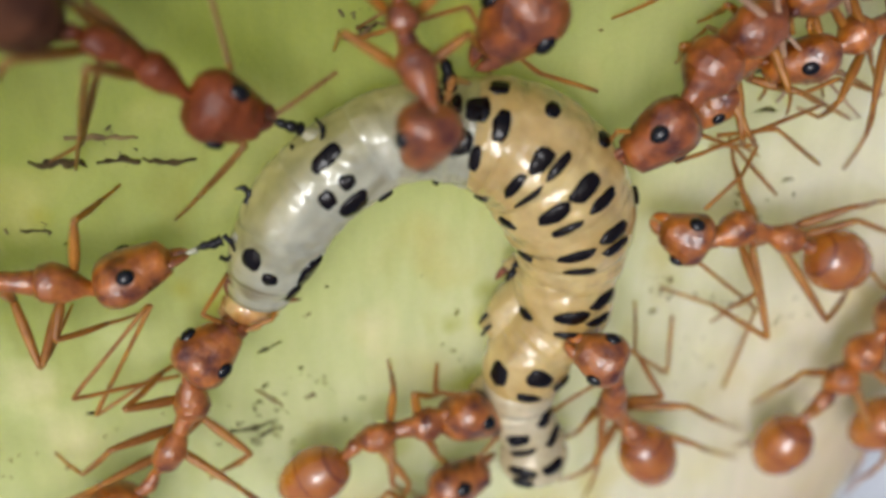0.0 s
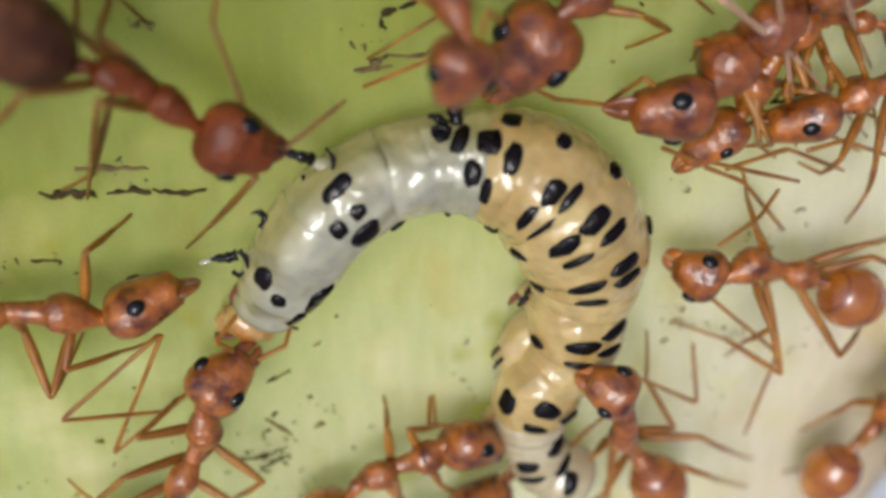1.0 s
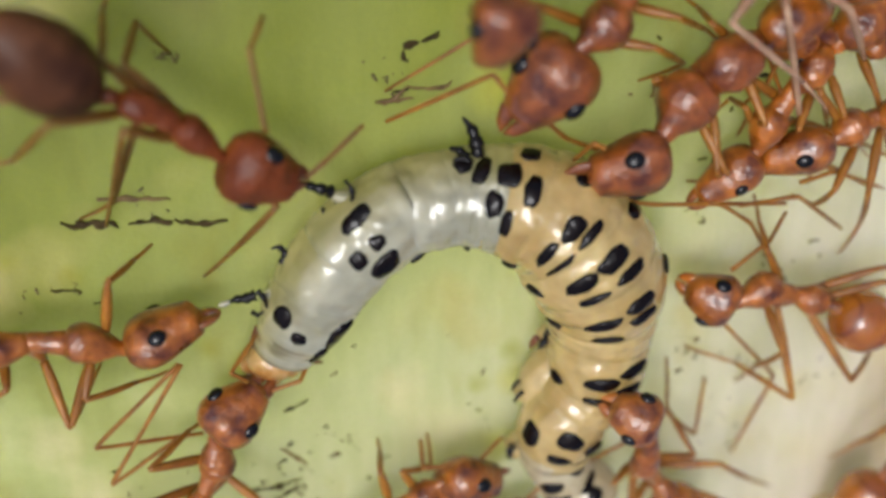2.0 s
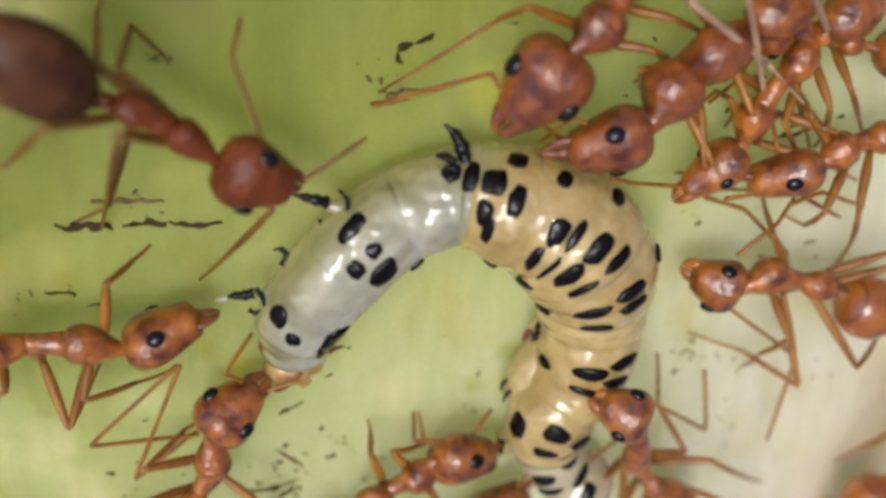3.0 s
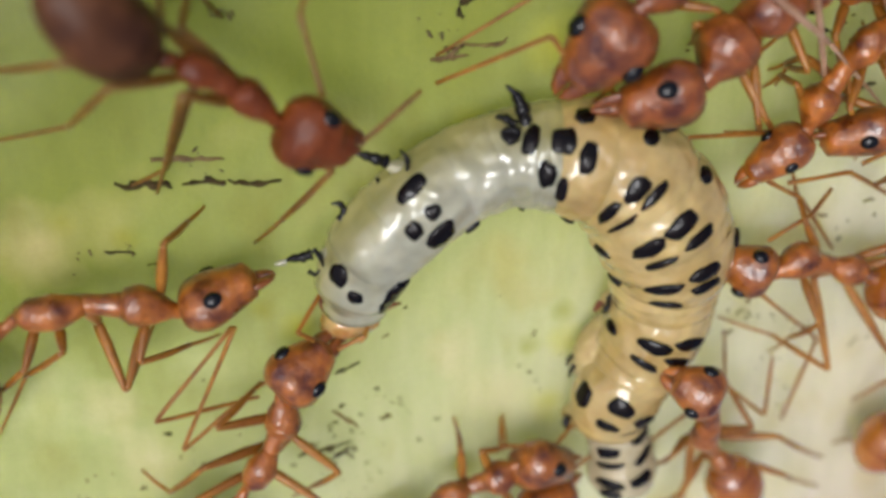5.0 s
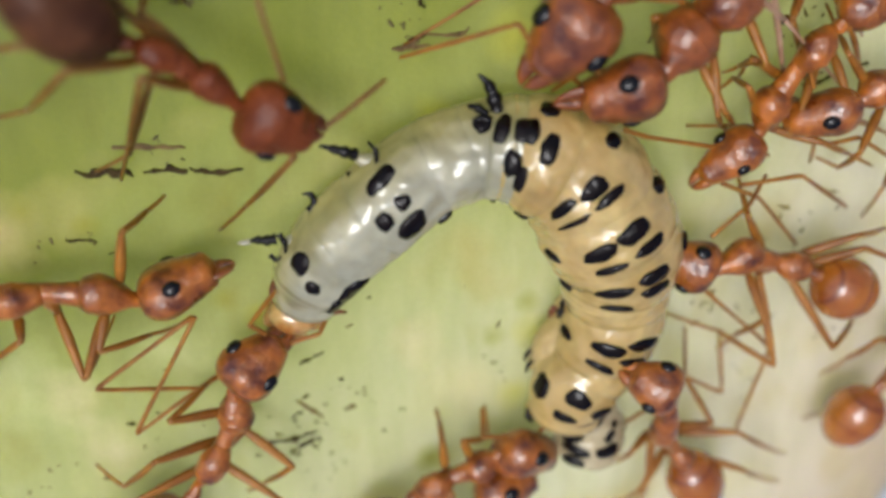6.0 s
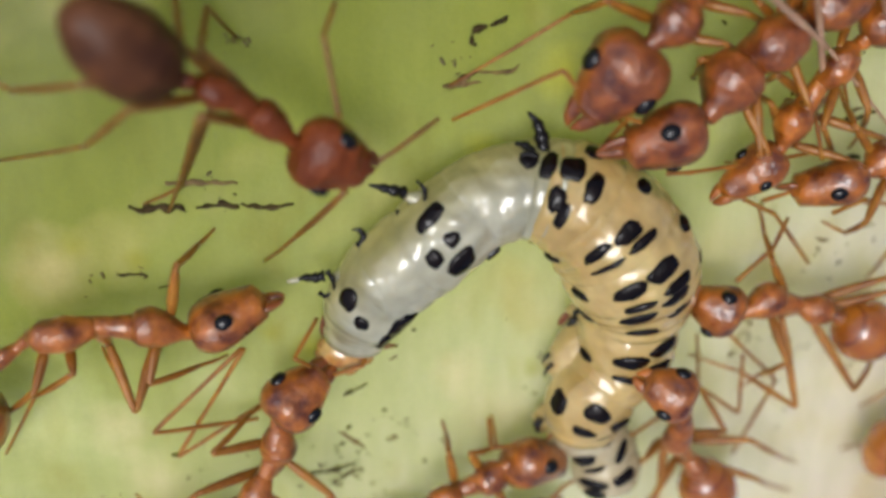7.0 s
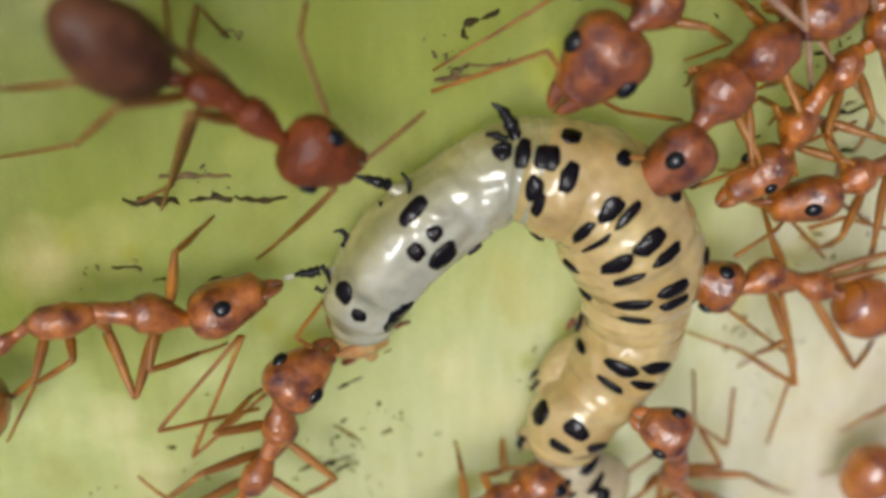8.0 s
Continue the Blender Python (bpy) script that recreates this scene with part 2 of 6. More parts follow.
def leaf_material():
    """Yellow-green blade that fades to cream and tan towards one margin, streaked along its length."""
    mat, tree, sh = nodes_of("leaf_blade")
    co = tree.nodes.new("ShaderNodeTexCoord")
    def along(way, wobble, scale, low, high):
        """0 to 1 between two distances along a direction, with a wandering edge."""
        dot = tree.nodes.new("ShaderNodeVectorMath")
        dot.operation = "DOT_PRODUCT"
        dot.inputs[1].default_value = way
        tree.links.new(co.outputs["Object"], dot.inputs[0])
        warp = tree.nodes.new("ShaderNodeMath")
        warp.operation = "MULTIPLY_ADD"
        tree.links.new(noise_node(tree, scale, 3.0), warp.inputs[0])
        warp.inputs[1].default_value = wobble
        tree.links.new(dot.outputs["Value"], warp.inputs[2])
        span = tree.nodes.new("ShaderNodeMapRange")
        span.inputs["From Min"].default_value, span.inputs["From Max"].default_value = low + wobble / 2, high + wobble / 2
        tree.links.new(warp.outputs[0], span.inputs["Value"])
        return span.outputs["Result"]

    # green runs dark to pale: blade tone with the light's falloff put into colour
    green = ramp(tree, along((0.5, -0.87, 0), 0.005, 150, -0.012, 0.008), [(0.0, (0.100, 0.104, 0.012)), (0.35, (0.245, 0.262, 0.042)), (0.65, (0.45, 0.465, 0.20)), (1.0, (0.60, 0.59, 0.385))])
    faded = ramp(tree, along(tuple(ACROSS), 0.007, 190, 0.004, 0.018), [(0.0, (0.60, 0.59, 0.365)), (0.25, (0.64, 0.605, 0.40)), (0.5, (0.665, 0.59, 0.435)), (0.8, (0.60, 0.48, 0.36)), (1.0, (0.50, 0.37, 0.27))])
    turn = ramp(tree, along(tuple(ACROSS), 0.006, 220, 0.0045, 0.0085), [(0.0, (0, 0, 0)), (1.0, (1, 1, 1))])
    zone = mix(tree, green, faded, turn)
    patch = ramp(tree, noise_node(tree, 260, 2.0), [(0.58, (0, 0, 0)), (0.72, (1, 1, 1))])
    zone = mix(tree, zone, (0.58, 0.47, 0.20), mix(tree, (0, 0, 0), patch, 0.35))
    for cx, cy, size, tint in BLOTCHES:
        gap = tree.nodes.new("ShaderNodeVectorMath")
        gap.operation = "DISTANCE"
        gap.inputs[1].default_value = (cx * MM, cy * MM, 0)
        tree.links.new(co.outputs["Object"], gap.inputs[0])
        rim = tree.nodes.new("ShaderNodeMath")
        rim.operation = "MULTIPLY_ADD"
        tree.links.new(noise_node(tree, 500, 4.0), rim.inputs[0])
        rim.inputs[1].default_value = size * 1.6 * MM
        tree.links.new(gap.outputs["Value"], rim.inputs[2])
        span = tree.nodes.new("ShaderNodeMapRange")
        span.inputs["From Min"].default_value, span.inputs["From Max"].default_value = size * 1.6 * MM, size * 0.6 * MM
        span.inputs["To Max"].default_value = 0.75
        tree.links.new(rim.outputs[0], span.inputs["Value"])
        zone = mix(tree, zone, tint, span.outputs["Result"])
    streak = ramp(tree, noise_node(tree, 900, 3.0, (2.2, 0.5, 1.0)), [(0.3, (0.84, 0.86, 0.78)), (0.7, (1, 1, 1))])
    zone = mix(tree, zone, streak, 0.7, "MULTIPLY")
    stain = ramp(tree, noise_node(tree, 420, 4.0, (1.0, 0.6, 1.0)), [(0.55, (1, 1, 1)), (0.70, (0.80, 0.70, 0.42))])
    zone = mix(tree, zone, stain, 0.6, "MULTIPLY")
    fine = noise_node(tree, 9000, 3.0)
    zone = mix(tree, zone, ramp(tree, fine, [(0.3, (0.9, 0.9, 0.86)), (0.7, (1, 1, 1))]), 0.6, "MULTIPLY")
    tree.links.new(zone, sh.inputs["Base Color"])
    sh.inputs["Roughness"].default_value = 0.5
    sh.inputs["Specular IOR Level"].default_value = 0.3
    sh.inputs["Subsurface Weight"].default_value = 0.9
    sh.inputs["Subsurface Radius"].default_value = (0.95, 1.0, 0.5)
    sh.inputs["Subsurface Scale"].default_value = 0.0024
    bump(tree, sh, fine, 0.00003, 0.35)
    return mat


# ---- shared builders; lengths in millimetres ----
def part(name, bm, material, parent=None, label="", m=None):
    """Links a bmesh (in millimetres) as one mesh object under a thing or a part."""
    bmesh.ops.recalc_face_normals(bm, faces=bm.faces)
    bmesh.ops.scale(bm, vec=(MM, MM, MM), verts=bm.verts)
    me = bpy.data.meshes.new(name)
    bm.to_mesh(me)
    bm.free()
    for p in me.polygons:
        p.use_smooth = True
    me.materials.append(material)
    ob = new(name, me)
    if parent:
        ob.parent = parent
    if m:
        ob.matrix_basis = m
    return tagged(ob, label)


def shift(v):
    return Matrix.Translation(Vector(v) * MM)


def spline(points, steps):
    """Points on a smooth curve through the given ones."""
    pts = [Vector(p) for p in points]
    pts = [pts[0] * 2 - pts[1]] + pts + [pts[-1] * 2 - pts[-2]]
    out = []
    for i in range(1, len(pts) - 2):
        a, b, c, d = pts[i - 1:i + 3]
        for k in range(steps):
            t = k / steps
            out.append(0.5 * (2 * b + (c - a) * t + (2 * a - 5 * b + 4 * c - d) * t * t + (3 * b - a - 3 * c + d) * t ** 3))
    out.append(pts[-2])
    return out


def loft(bm, centres, radii, sides=10, squash=1.0):
    """A closed tube along centres with a radius at each."""
    rings, n = [], len(centres)
    side = None
    for i, (c, r) in enumerate(zip(centres, radii)):
        way = (centres[min(i + 1, n - 1)] - centres[max(i - 1, 0)])
        way = way.normalized() if way.length > 1e-9 else Vector((1, 0, 0))
        if side is None:
            side = way.cross(Vector((0, 0, 1)))
            side = side if side.length > 0.1 else way.cross(Vector((0, 1, 0)))
        side = (side - way * side.dot(way)).normalized()
        up = side.cross(way)
        rings.append([bm.verts.new(c + side * (r * math.cos(a)) + up * (r * squash * math.sin(a))) for a in (2 * math.pi * k / sides for k in range(sides))])
    for a, b in zip(rings, rings[1:]):
        for k in range(sides):
            bm.faces.new((a[k], a[(k + 1) % sides], b[(k + 1) % sides], b[k]))
    bm.faces.new(rings[0][::-1])
    bm.faces.new(rings[-1])
    return bm


def tube(points, radii, steps=4, sides=8):
    """A tapered limb through points; radii at the points."""
    bm = bmesh.new()
    centres = spline(points, steps)
    rr = [radii[min(int(i / steps), len(radii) - 1)] * (1 - (i % steps) / steps) + radii[min(int(i / steps) + 1, len(radii) - 1)] * (i % steps) / steps for i in range(len(centres))]
    return loft(bm, centres, rr, sides)


def ovoid(half_len, half_wide, half_high, lean=0.0, steps=14, sides=18, ridges=0, ridge=0.0, power=0.5):
    """An egg along x; lean > 0 makes the back wider than the front; ridges: shallow rings."""
    bm = bmesh.new()
    rings = []
    for i in range(1, steps):
        s = -math.cos(math.pi * i / steps)
        r = (1 - s * s) ** power * (1 - lean * s)
        if ridges:
            f = ((s + 1) * 0.5 * ridges) % 1.0
            r *= 1 - ridge * (1 - min(1, f * 5)) if f < 0.2 else 1
        rings.append([bm.verts.new((s * half_len, r * half_wide * math.cos(a), r * half_high * math.sin(a))) for a in (2 * math.pi * k / sides for k in range(sides))])
    ends = bm.verts.new((-half_len, 0, 0)), bm.verts.new((half_len, 0, 0))
    for a, b in zip(rings, rings[1:]):
        for k in range(sides):
            bm.faces.new((a[k], a[(k + 1) % sides], b[(k + 1) % sides], b[k]))
    for k in range(sides):
        bm.faces.new((rings[0][(k + 1) % sides], rings[0][k], ends[0]))
        bm.faces.new((rings[-1][k], rings[-1][(k + 1) % sides], ends[1]))
    return bm


def aim(start, end, roll=0.0):
    """The turn that lays local x from start to end, z upwards, then rolls about x."""
    x = (Vector(end) - Vector(start)).normalized()
    y = Vector((0, 0, 1)).cross(x).normalized()
    z = x.cross(y)
    return Matrix((x, y, z)).transposed().to_4x4() @ pose(0, 0, 0, roll, 0, 0)


# ---- ground far below and the leaf ----
def build_ground():
    bm = bmesh.new()
    bmesh.ops.create_grid(bm, x_segments=40, y_segments=40, size=60000)
    for v in bm.verts:
        v.co.z = -90 + 8 * noise.noise(v.co * 0.0007)
    tagged(part("ground", bm, SOIL), "pale grey ground far below the leaf", "ground", kind="structure")


def leaf_height(s, n):
    """Height of the blade (mm) at s along it and n across it."""
    z = 0.16 * noise.noise(Vector((s * 0.16, n * 0.42, 0.3))) + 0.03 * noise.noise(Vector((s * 0.9, n * 1.4, 4.0)))
    d = max(0.0, n - 13.5)
    z -= 0.05 * d * d
    e = max(0.0, -n - 16.0)
    return z - 0.012 * e * e - 0.0016 * max(0.0, abs(s) - 14) ** 2


def build_leaf():
    bm = bmesh.new()
    nu, nv = 150, 130
    top, low = [], []
    for i in range(nu + 1):
        u = 2 * i / nu - 1
        s = 82 * (0.22 * u + 0.78 * u ** 3)
        half = 31 * max(0.0, 1 - (s / 84) ** 2) ** 0.7
        rt, rl = [], []
        for j in range(nv + 1):
            v = 2 * j / nv - 1
            v = 0.35 * v + 0.65 * v ** 3 if v < 0 else v
            n = -12.6 + half * v
            n += 0.5 * (j / nv) ** 6 * noise.noise(Vector((s * 0.3, 0, 9)))
            p = ALONG * s + ACROSS * n
            z = leaf_height(s, n)
            rt.append(bm.verts.new((p.x, p.y, z)))
            rl.append(bm.verts.new((p.x, p.y, z - 0.4)))
        top.append(rt)
        low.append(rl)
    for i in range(nu):
        for j in range(nv):
            bm.faces.new((top[i][j], top[i][j + 1], top[i + 1][j + 1], top[i + 1][j]))
            bm.faces.new((low[i][j], low[i + 1][j], low[i + 1][j + 1], low[i][j + 1]))
        bm.faces.new((top[i][0], top[i + 1][0], low[i + 1][0], low[i][0]))
        bm.faces.new((top[i][nv], low[i][nv], low[i + 1][nv], top[i + 1][nv]))
    for j in range(nv):
        bm.faces.new((top[0][j], low[0][j], low[0][j + 1], top[0][j + 1]))
        bm.faces.new((top[nu][j], top[nu][j + 1], low[nu][j + 1], low[nu][j]))
    tagged(part("leaf", bm, leaf_material()), "yellow-green leaf fading to cream and tan at its margin", "leaf", kind="structure")


build_ground()
build_leaf()

# ---- caterpillar: rigid rings from its head to its tail, each with its black spots ----
# skin, the joints to the next rings before and behind, radii (front, middle, back), spots (place along the ring from -1 to 1, degrees round it from the top, half length, half width, degrees by which it lies askew)
RINGS = [
    ("head", ((-0.5, 0, 0), (0.5, 0, 0)), (0.5, 0.64, 0.7), []),
    ("white", ((-0.296, 0.010, -0.054), (0.287, -0.033, 0.052)), (0.82, 0.91, 0.99), [(0.10, -40.0, 0.36, 0.22, 80)]),
    ("white", ((-0.503, -0.026, -0.089), (0.511, -0.038, 0.082)), (0.99, 1.06, 1.12), [(-0.05, -43.0, 0.64, 0.28, 82), (-0.55, 10.1, 0.19, 0.17, 0), (-0.00, 39.3, 0.26, 0.22, 0)]),
    ("white", ((-0.537, -0.039, -0.077), (0.539, -0.015, 0.049)), (1.12, 1.15, 1.14), []),
    ("white", ((-0.761, -0.089, -0.003), (0.771, -0.015, -0.024)), (1.14, 1.14, 1.12), [(-0.05, 43.6, 0.38, 0.19, 75), (0.01, 8.7, 0.18, 0.17, 0), (-0.67, 5.4, 0.21, 0.19, 0), (-0.25, -21.3, 0.40, 0.26, 80), (0.62, -58.0, 0.25, 0.12, 80)]),
    ("white", ((-0.473, -0.022, 0.013), (0.472, -0.025, -0.001)), (1.12, 1.13, 1.13), []),
    ("white", ((-0.392, -0.026, -0.024), (0.386, -0.029, 0.059)), (1.13, 1.15, 1.22), [(0.33, -72.0, 0.25, 0.16, 0), (0.04, 52.7, 0.20, 0.19, 0), (0.92, 42.5, 0.36, 0.20, 20)]),
    ("white", ((-0.169, -0.005, -0.035), (0.170, -0.004, 0.038)), (1.22, 1.26, 1.30), [(0.28, 7.0, 0.32, 0.20, 0)]),
    ("yellow", ((-0.438, -0.019, -0.097), (0.435, -0.021, 0.075)), (1.30, 1.40, 1.48), [(0.29, -70.4, 0.26, 0.13, 30), (0.15, 25.2, 0.37, 0.15, 0), (-0.84, 40.1, 0.33, 0.24, 0), (-0.65, -8.4, 0.36, 0.13, 0), (-0.10, 66.0, 0.22, 0.19, 0)]),
    ("yellow", ((-0.561, -0.083, -0.071), (0.565, -0.078, 0.057)), (1.48, 1.56, 1.62), [(-0.41, -22.3, 0.43, 0.17, 0), (0.54, -23.7, 0.42, 0.09, 0), (-0.11, 7.6, 0.38, 0.18, 0), (0.47, 11.2, 0.38, 0.09, 0), (-0.37, 51.8, 0.24, 0.13, 0)]),
    ("yellow", ((-0.577, -0.023, -0.034), (0.565, -0.032, -0.007)), (1.62, 1.66, 1.65), [(-0.24, -19.6, 0.44, 0.18, 0), (0.52, -17.3, 0.43, 0.10, 0), (-0.35, 12.3, 0.42, 0.21, 0), (0.39, 18.4, 0.41, 0.11, 0), (-0.49, -63.6, 0.27, 0.12, 35), (-0.72, 59.0, 0.27, 0.13, 0)]),
    ("yellow", ((-0.615, -0.066, 0.084), (0.631, -0.060, -0.126)), (1.65, 1.56, 1.42), [(-0.32, -20.4, 0.45, 0.17, 0), (0.58, -16.6, 0.43, 0.10, 0), (-0.57, 16.0, 0.41, 0.16, 0), (-0.01, 17.1, 0.40, 0.13, 0), (0.09, -70.2, 0.26, 0.16, 35), (-0.53, 66.0, 0.27, 0.13, 0)]),
    ("yellow", ((-0.412, -0.017, 0.066), (0.412, -0.008, -0.046)), (1.42, 1.35, 1.30), []),
    ("yellow", ((-0.751, -0.030, 0.048), (0.717, -0.105, -0.056)), (1.30, 1.26, 1.20), [(-0.15, -16.0, 0.44, 0.19, 0), (0.66, -16.3, 0.42, 0.11, 0), (-0.48, 24.1, 0.44, 0.16, 0), (0.19, 19.9, 0.37, 0.11, 0), (0.24, -72.0, 0.25, 0.18, 25)]),
    ("yellow", ((-0.404, -0.022, 0.038), (0.413, -0.012, -0.016)), (1.20, 1.16, 1.14), []),
    ("yellow", ((-0.593, 0.066, -0.000), (0.539, 0.121, -0.084)), (1.14, 1.14, 1.05), [(-0.31, -12.0, 0.37, 0.20, 0), (-0.09, 33.0, 0.34, 0.16, -20), (0.48, -16.9, 0.36, 0.10, 0), (0.05, -64.0, 0.25, 0.19, 0)]),
    ("pale", ((-0.230, 0.014, 0.059), (0.236, 0.012, -0.056)), (1.05, 0.99, 0.93), []),
    ("pale", ((-0.620, 0.024, 0.063), (0.614, -0.003, 0.040)), (0.93, 0.86, 0.90), [(-0.68, 30.9, 0.36, 0.27, -30), (-0.12, -34.4, 0.36, 0.26, 0), (0.78, 29.9, 0.36, 0.17, -25), (0.77, -37.4, 0.40, 0.13, 0)]),
    ("pale", ((-0.667, -0.016, -0.056), (0.687, -0.003, 0.054)), (0.90, 0.94, 0.69), [(-0.22, -37.4, 0.42, 0.17, 0), (0.29, -37.2, 0.36, 0.16, 0), (-0.51, 14.6, 0.38, 0.20, -20)]),
]


def on_ring(ring, u, angle, lift=0.0):
    """A point on a ring's skin, u from joint (-1) to joint (1) along its bent axis, angle in radians from the top."""
    tint, joints, radii, spots = ring
    front, back = Vector(joints[0]), Vector(joints[1])
    inner = max(-1.0, min(1.0, u))
    way = front * (inner - 0.5) + back * (inner + 0.5)
    centre = front * (inner * inner - inner) / 2 + back * (inner * inner + inner) / 2 + way * (u - inner)
    r = radii[0] * (inner * inner - inner) / 2 + radii[1] * (1 - inner * inner) + radii[2] * (inner * inner + inner) / 2
    fold = {"white": 0.012, "pale": 0.05}.get(tint, 0.04)
    near = (1 - abs(inner)) * way.length / 0.16
    waist = inner * way.length / 0.12
    r = r * (1 - fold * math.exp(-near * near) - 0.25 * fold * math.exp(-waist * waist)) + lift
    length, way = way.length, way.normalized()
    side = Vector((0, 0, 1)).cross(way).normalized()
    z = r * math.cos(angle)
    return centre + side * (r * math.sin(angle)) + way.cross(side) * (z if z > 0 else z * 0.9), length


def ring_mesh(ring, seed, last=False):
    """A body ring with shallow folds, flattened below, whose ends reach into its neighbours."""
    bm = bmesh.new()
    sides, steps = 48, 26
    reach = on_ring(ring, -1, 0)[1], on_ring(ring, 1, 0)[1]
    rows = [(-1 - d / reach[0], 0.3 * d * d) for d in (0.30, 0.16, 0.06)]
    rows += [(2 * i / steps - 1, 0.0) for i in range(steps + 1)]
    rows += [] if last else [(1 + d / reach[1], 0.3 * d * d) for d in (0.06, 0.16, 0.30)]
    rings = []
    for u, draw in rows:
        loop = []
        if last and u > 0:
            draw = 1 - math.sqrt(max(0.0, 1 - (0.98 * u) ** 3))
        for k in range(sides):
            a = 2 * math.pi * k / sides
            calm = max(0.0, 1 - u * u)
            swell = calm * (0.026 * noise.noise(Vector((u * 1.2, math.cos(a) * 1.7, math.sin(a) * 1.7 + seed))) + 0.014 * noise.noise(Vector((u * 3, math.cos(a) * 4, math.sin(a) * 4 + seed))))
            r = ring[2][1]
            loop.append(bm.verts.new(on_ring(ring, u, a, r * (swell - draw))[0]))
        rings.append(loop)
    for a, b in zip(rings, rings[1:]):
        for k in range(sides):
            bm.faces.new((a[k], a[(k + 1) % sides], b[(k + 1) % sides], b[k]))
    bm.faces.new(rings[0])
    bm.faces.new(rings[-1])
    return bm


def spot_mesh(ring, u, degrees, long, wide, askew):
    """A raised, glossy, slightly uneven lozenge lying round the ring."""
    bm = bmesh.new()
    steps, sides = 6, 20
    rim = []
    seed = u * 7 + degrees
    c, s = math.cos(radians(askew)), math.sin(radians(askew))
    scale = on_ring(ring, u, radians(degrees))[1]

    def on_skin(dx, dy, lift):
        return on_ring(ring, u + dx / scale, radians(degrees) + dy / ring[2][1], lift)[0]

    lift = 0.02 + 0.12 * min(long, wide)
    centre = bm.verts.new(on_skin(0, 0, lift + 0.05))
    for i in range(1, steps + 1):
        f = min(1, i / (steps - 0.6))
        loop = []
        for k in range(sides):
            a = 2 * math.pi * k / sides
            w = 1 + 0.22 * noise.noise(Vector((math.cos(a) * 1.5, math.sin(a) * 1.5, seed))) + 0.10 * noise.noise(Vector((math.cos(a) * 4, math.sin(a) * 4, seed)))
            full = (abs(math.cos(a)) ** 2.6 + abs(math.sin(a)) ** 2.6) ** (-1 / 2.6)
            dx, dy = wide * w * full * math.cos(a), long * w * full * math.sin(a)
            if long > 1.4 * wide:
                dx *= 1 - 0.12 * abs(math.sin(a)) ** 2.5
                dx += 0.10 * wide * math.sin(a + seed)
            dx, dy = dx * c + dy * s, dy * c - dx * s
            loop.append(bm.verts.new(on_skin(f * dx, f * dy, lift * (1 - f ** 2.2) + (0.05 if i < steps else -0.04))))
        rim.append(loop)
    for k in range(sides):
        bm.faces.new((centre, rim[0][k], rim[0][(k + 1) % sides]))
    for a, b in zip(rim, rim[1:]):
        for k in range(sides):
            bm.faces.new((a[k], b[k], b[(k + 1) % sides], a[(k + 1) % sides]))
    return bm


def build_caterpillar():
    body = tagged(new("caterpillar"), "glossy yellow caterpillar with black spots and pale front", "caterpillar")
    pieces, run = [], 0.0
    for i, spec in enumerate(RINGS):
        tint, joints, radii, spots = spec
        if tint == "head":
            bm = ovoid(0.52, radii[1], radii[1] * 0.82, 0.12)
            bmesh.ops.translate(bm, vec=(-0.14, 0.2, 0.06), verts=bm.verts)
            ring = part("head_capsule", bm, AMBER, body, "shiny amber head capsule")
        elif i == len(RINGS) - 1:
            ring = part("tail", ring_mesh(spec, i, True), PALE_TAIL, body, "rounded spotted tail end")
        else:
            ring = part("body_segment", ring_mesh(spec, i), {"white": WHITE, "pale": PALE_TAIL, "yellow": YELLOW}[tint], body, {"white": "pale greyish body ring", "pale": "pale body ring", "yellow": "yellow body ring with black spots"}[tint])
        rest = ring.data.attributes.new("rest", "FLOAT_VECTOR", "POINT")
        for vert in ring.data.vertices:
            rest.data[vert.index].vector = vert.co + Vector(((run - joints[0][0]) * MM, 0, 0))
        run += joints[1][0] - joints[0][0]
        for place in spots:
            part("spot", spot_mesh(spec, *place), BLACK, ring)
        pieces.append(ring)
    return body, pieces


caterpillar, caterpillar_pieces = build_caterpillar()


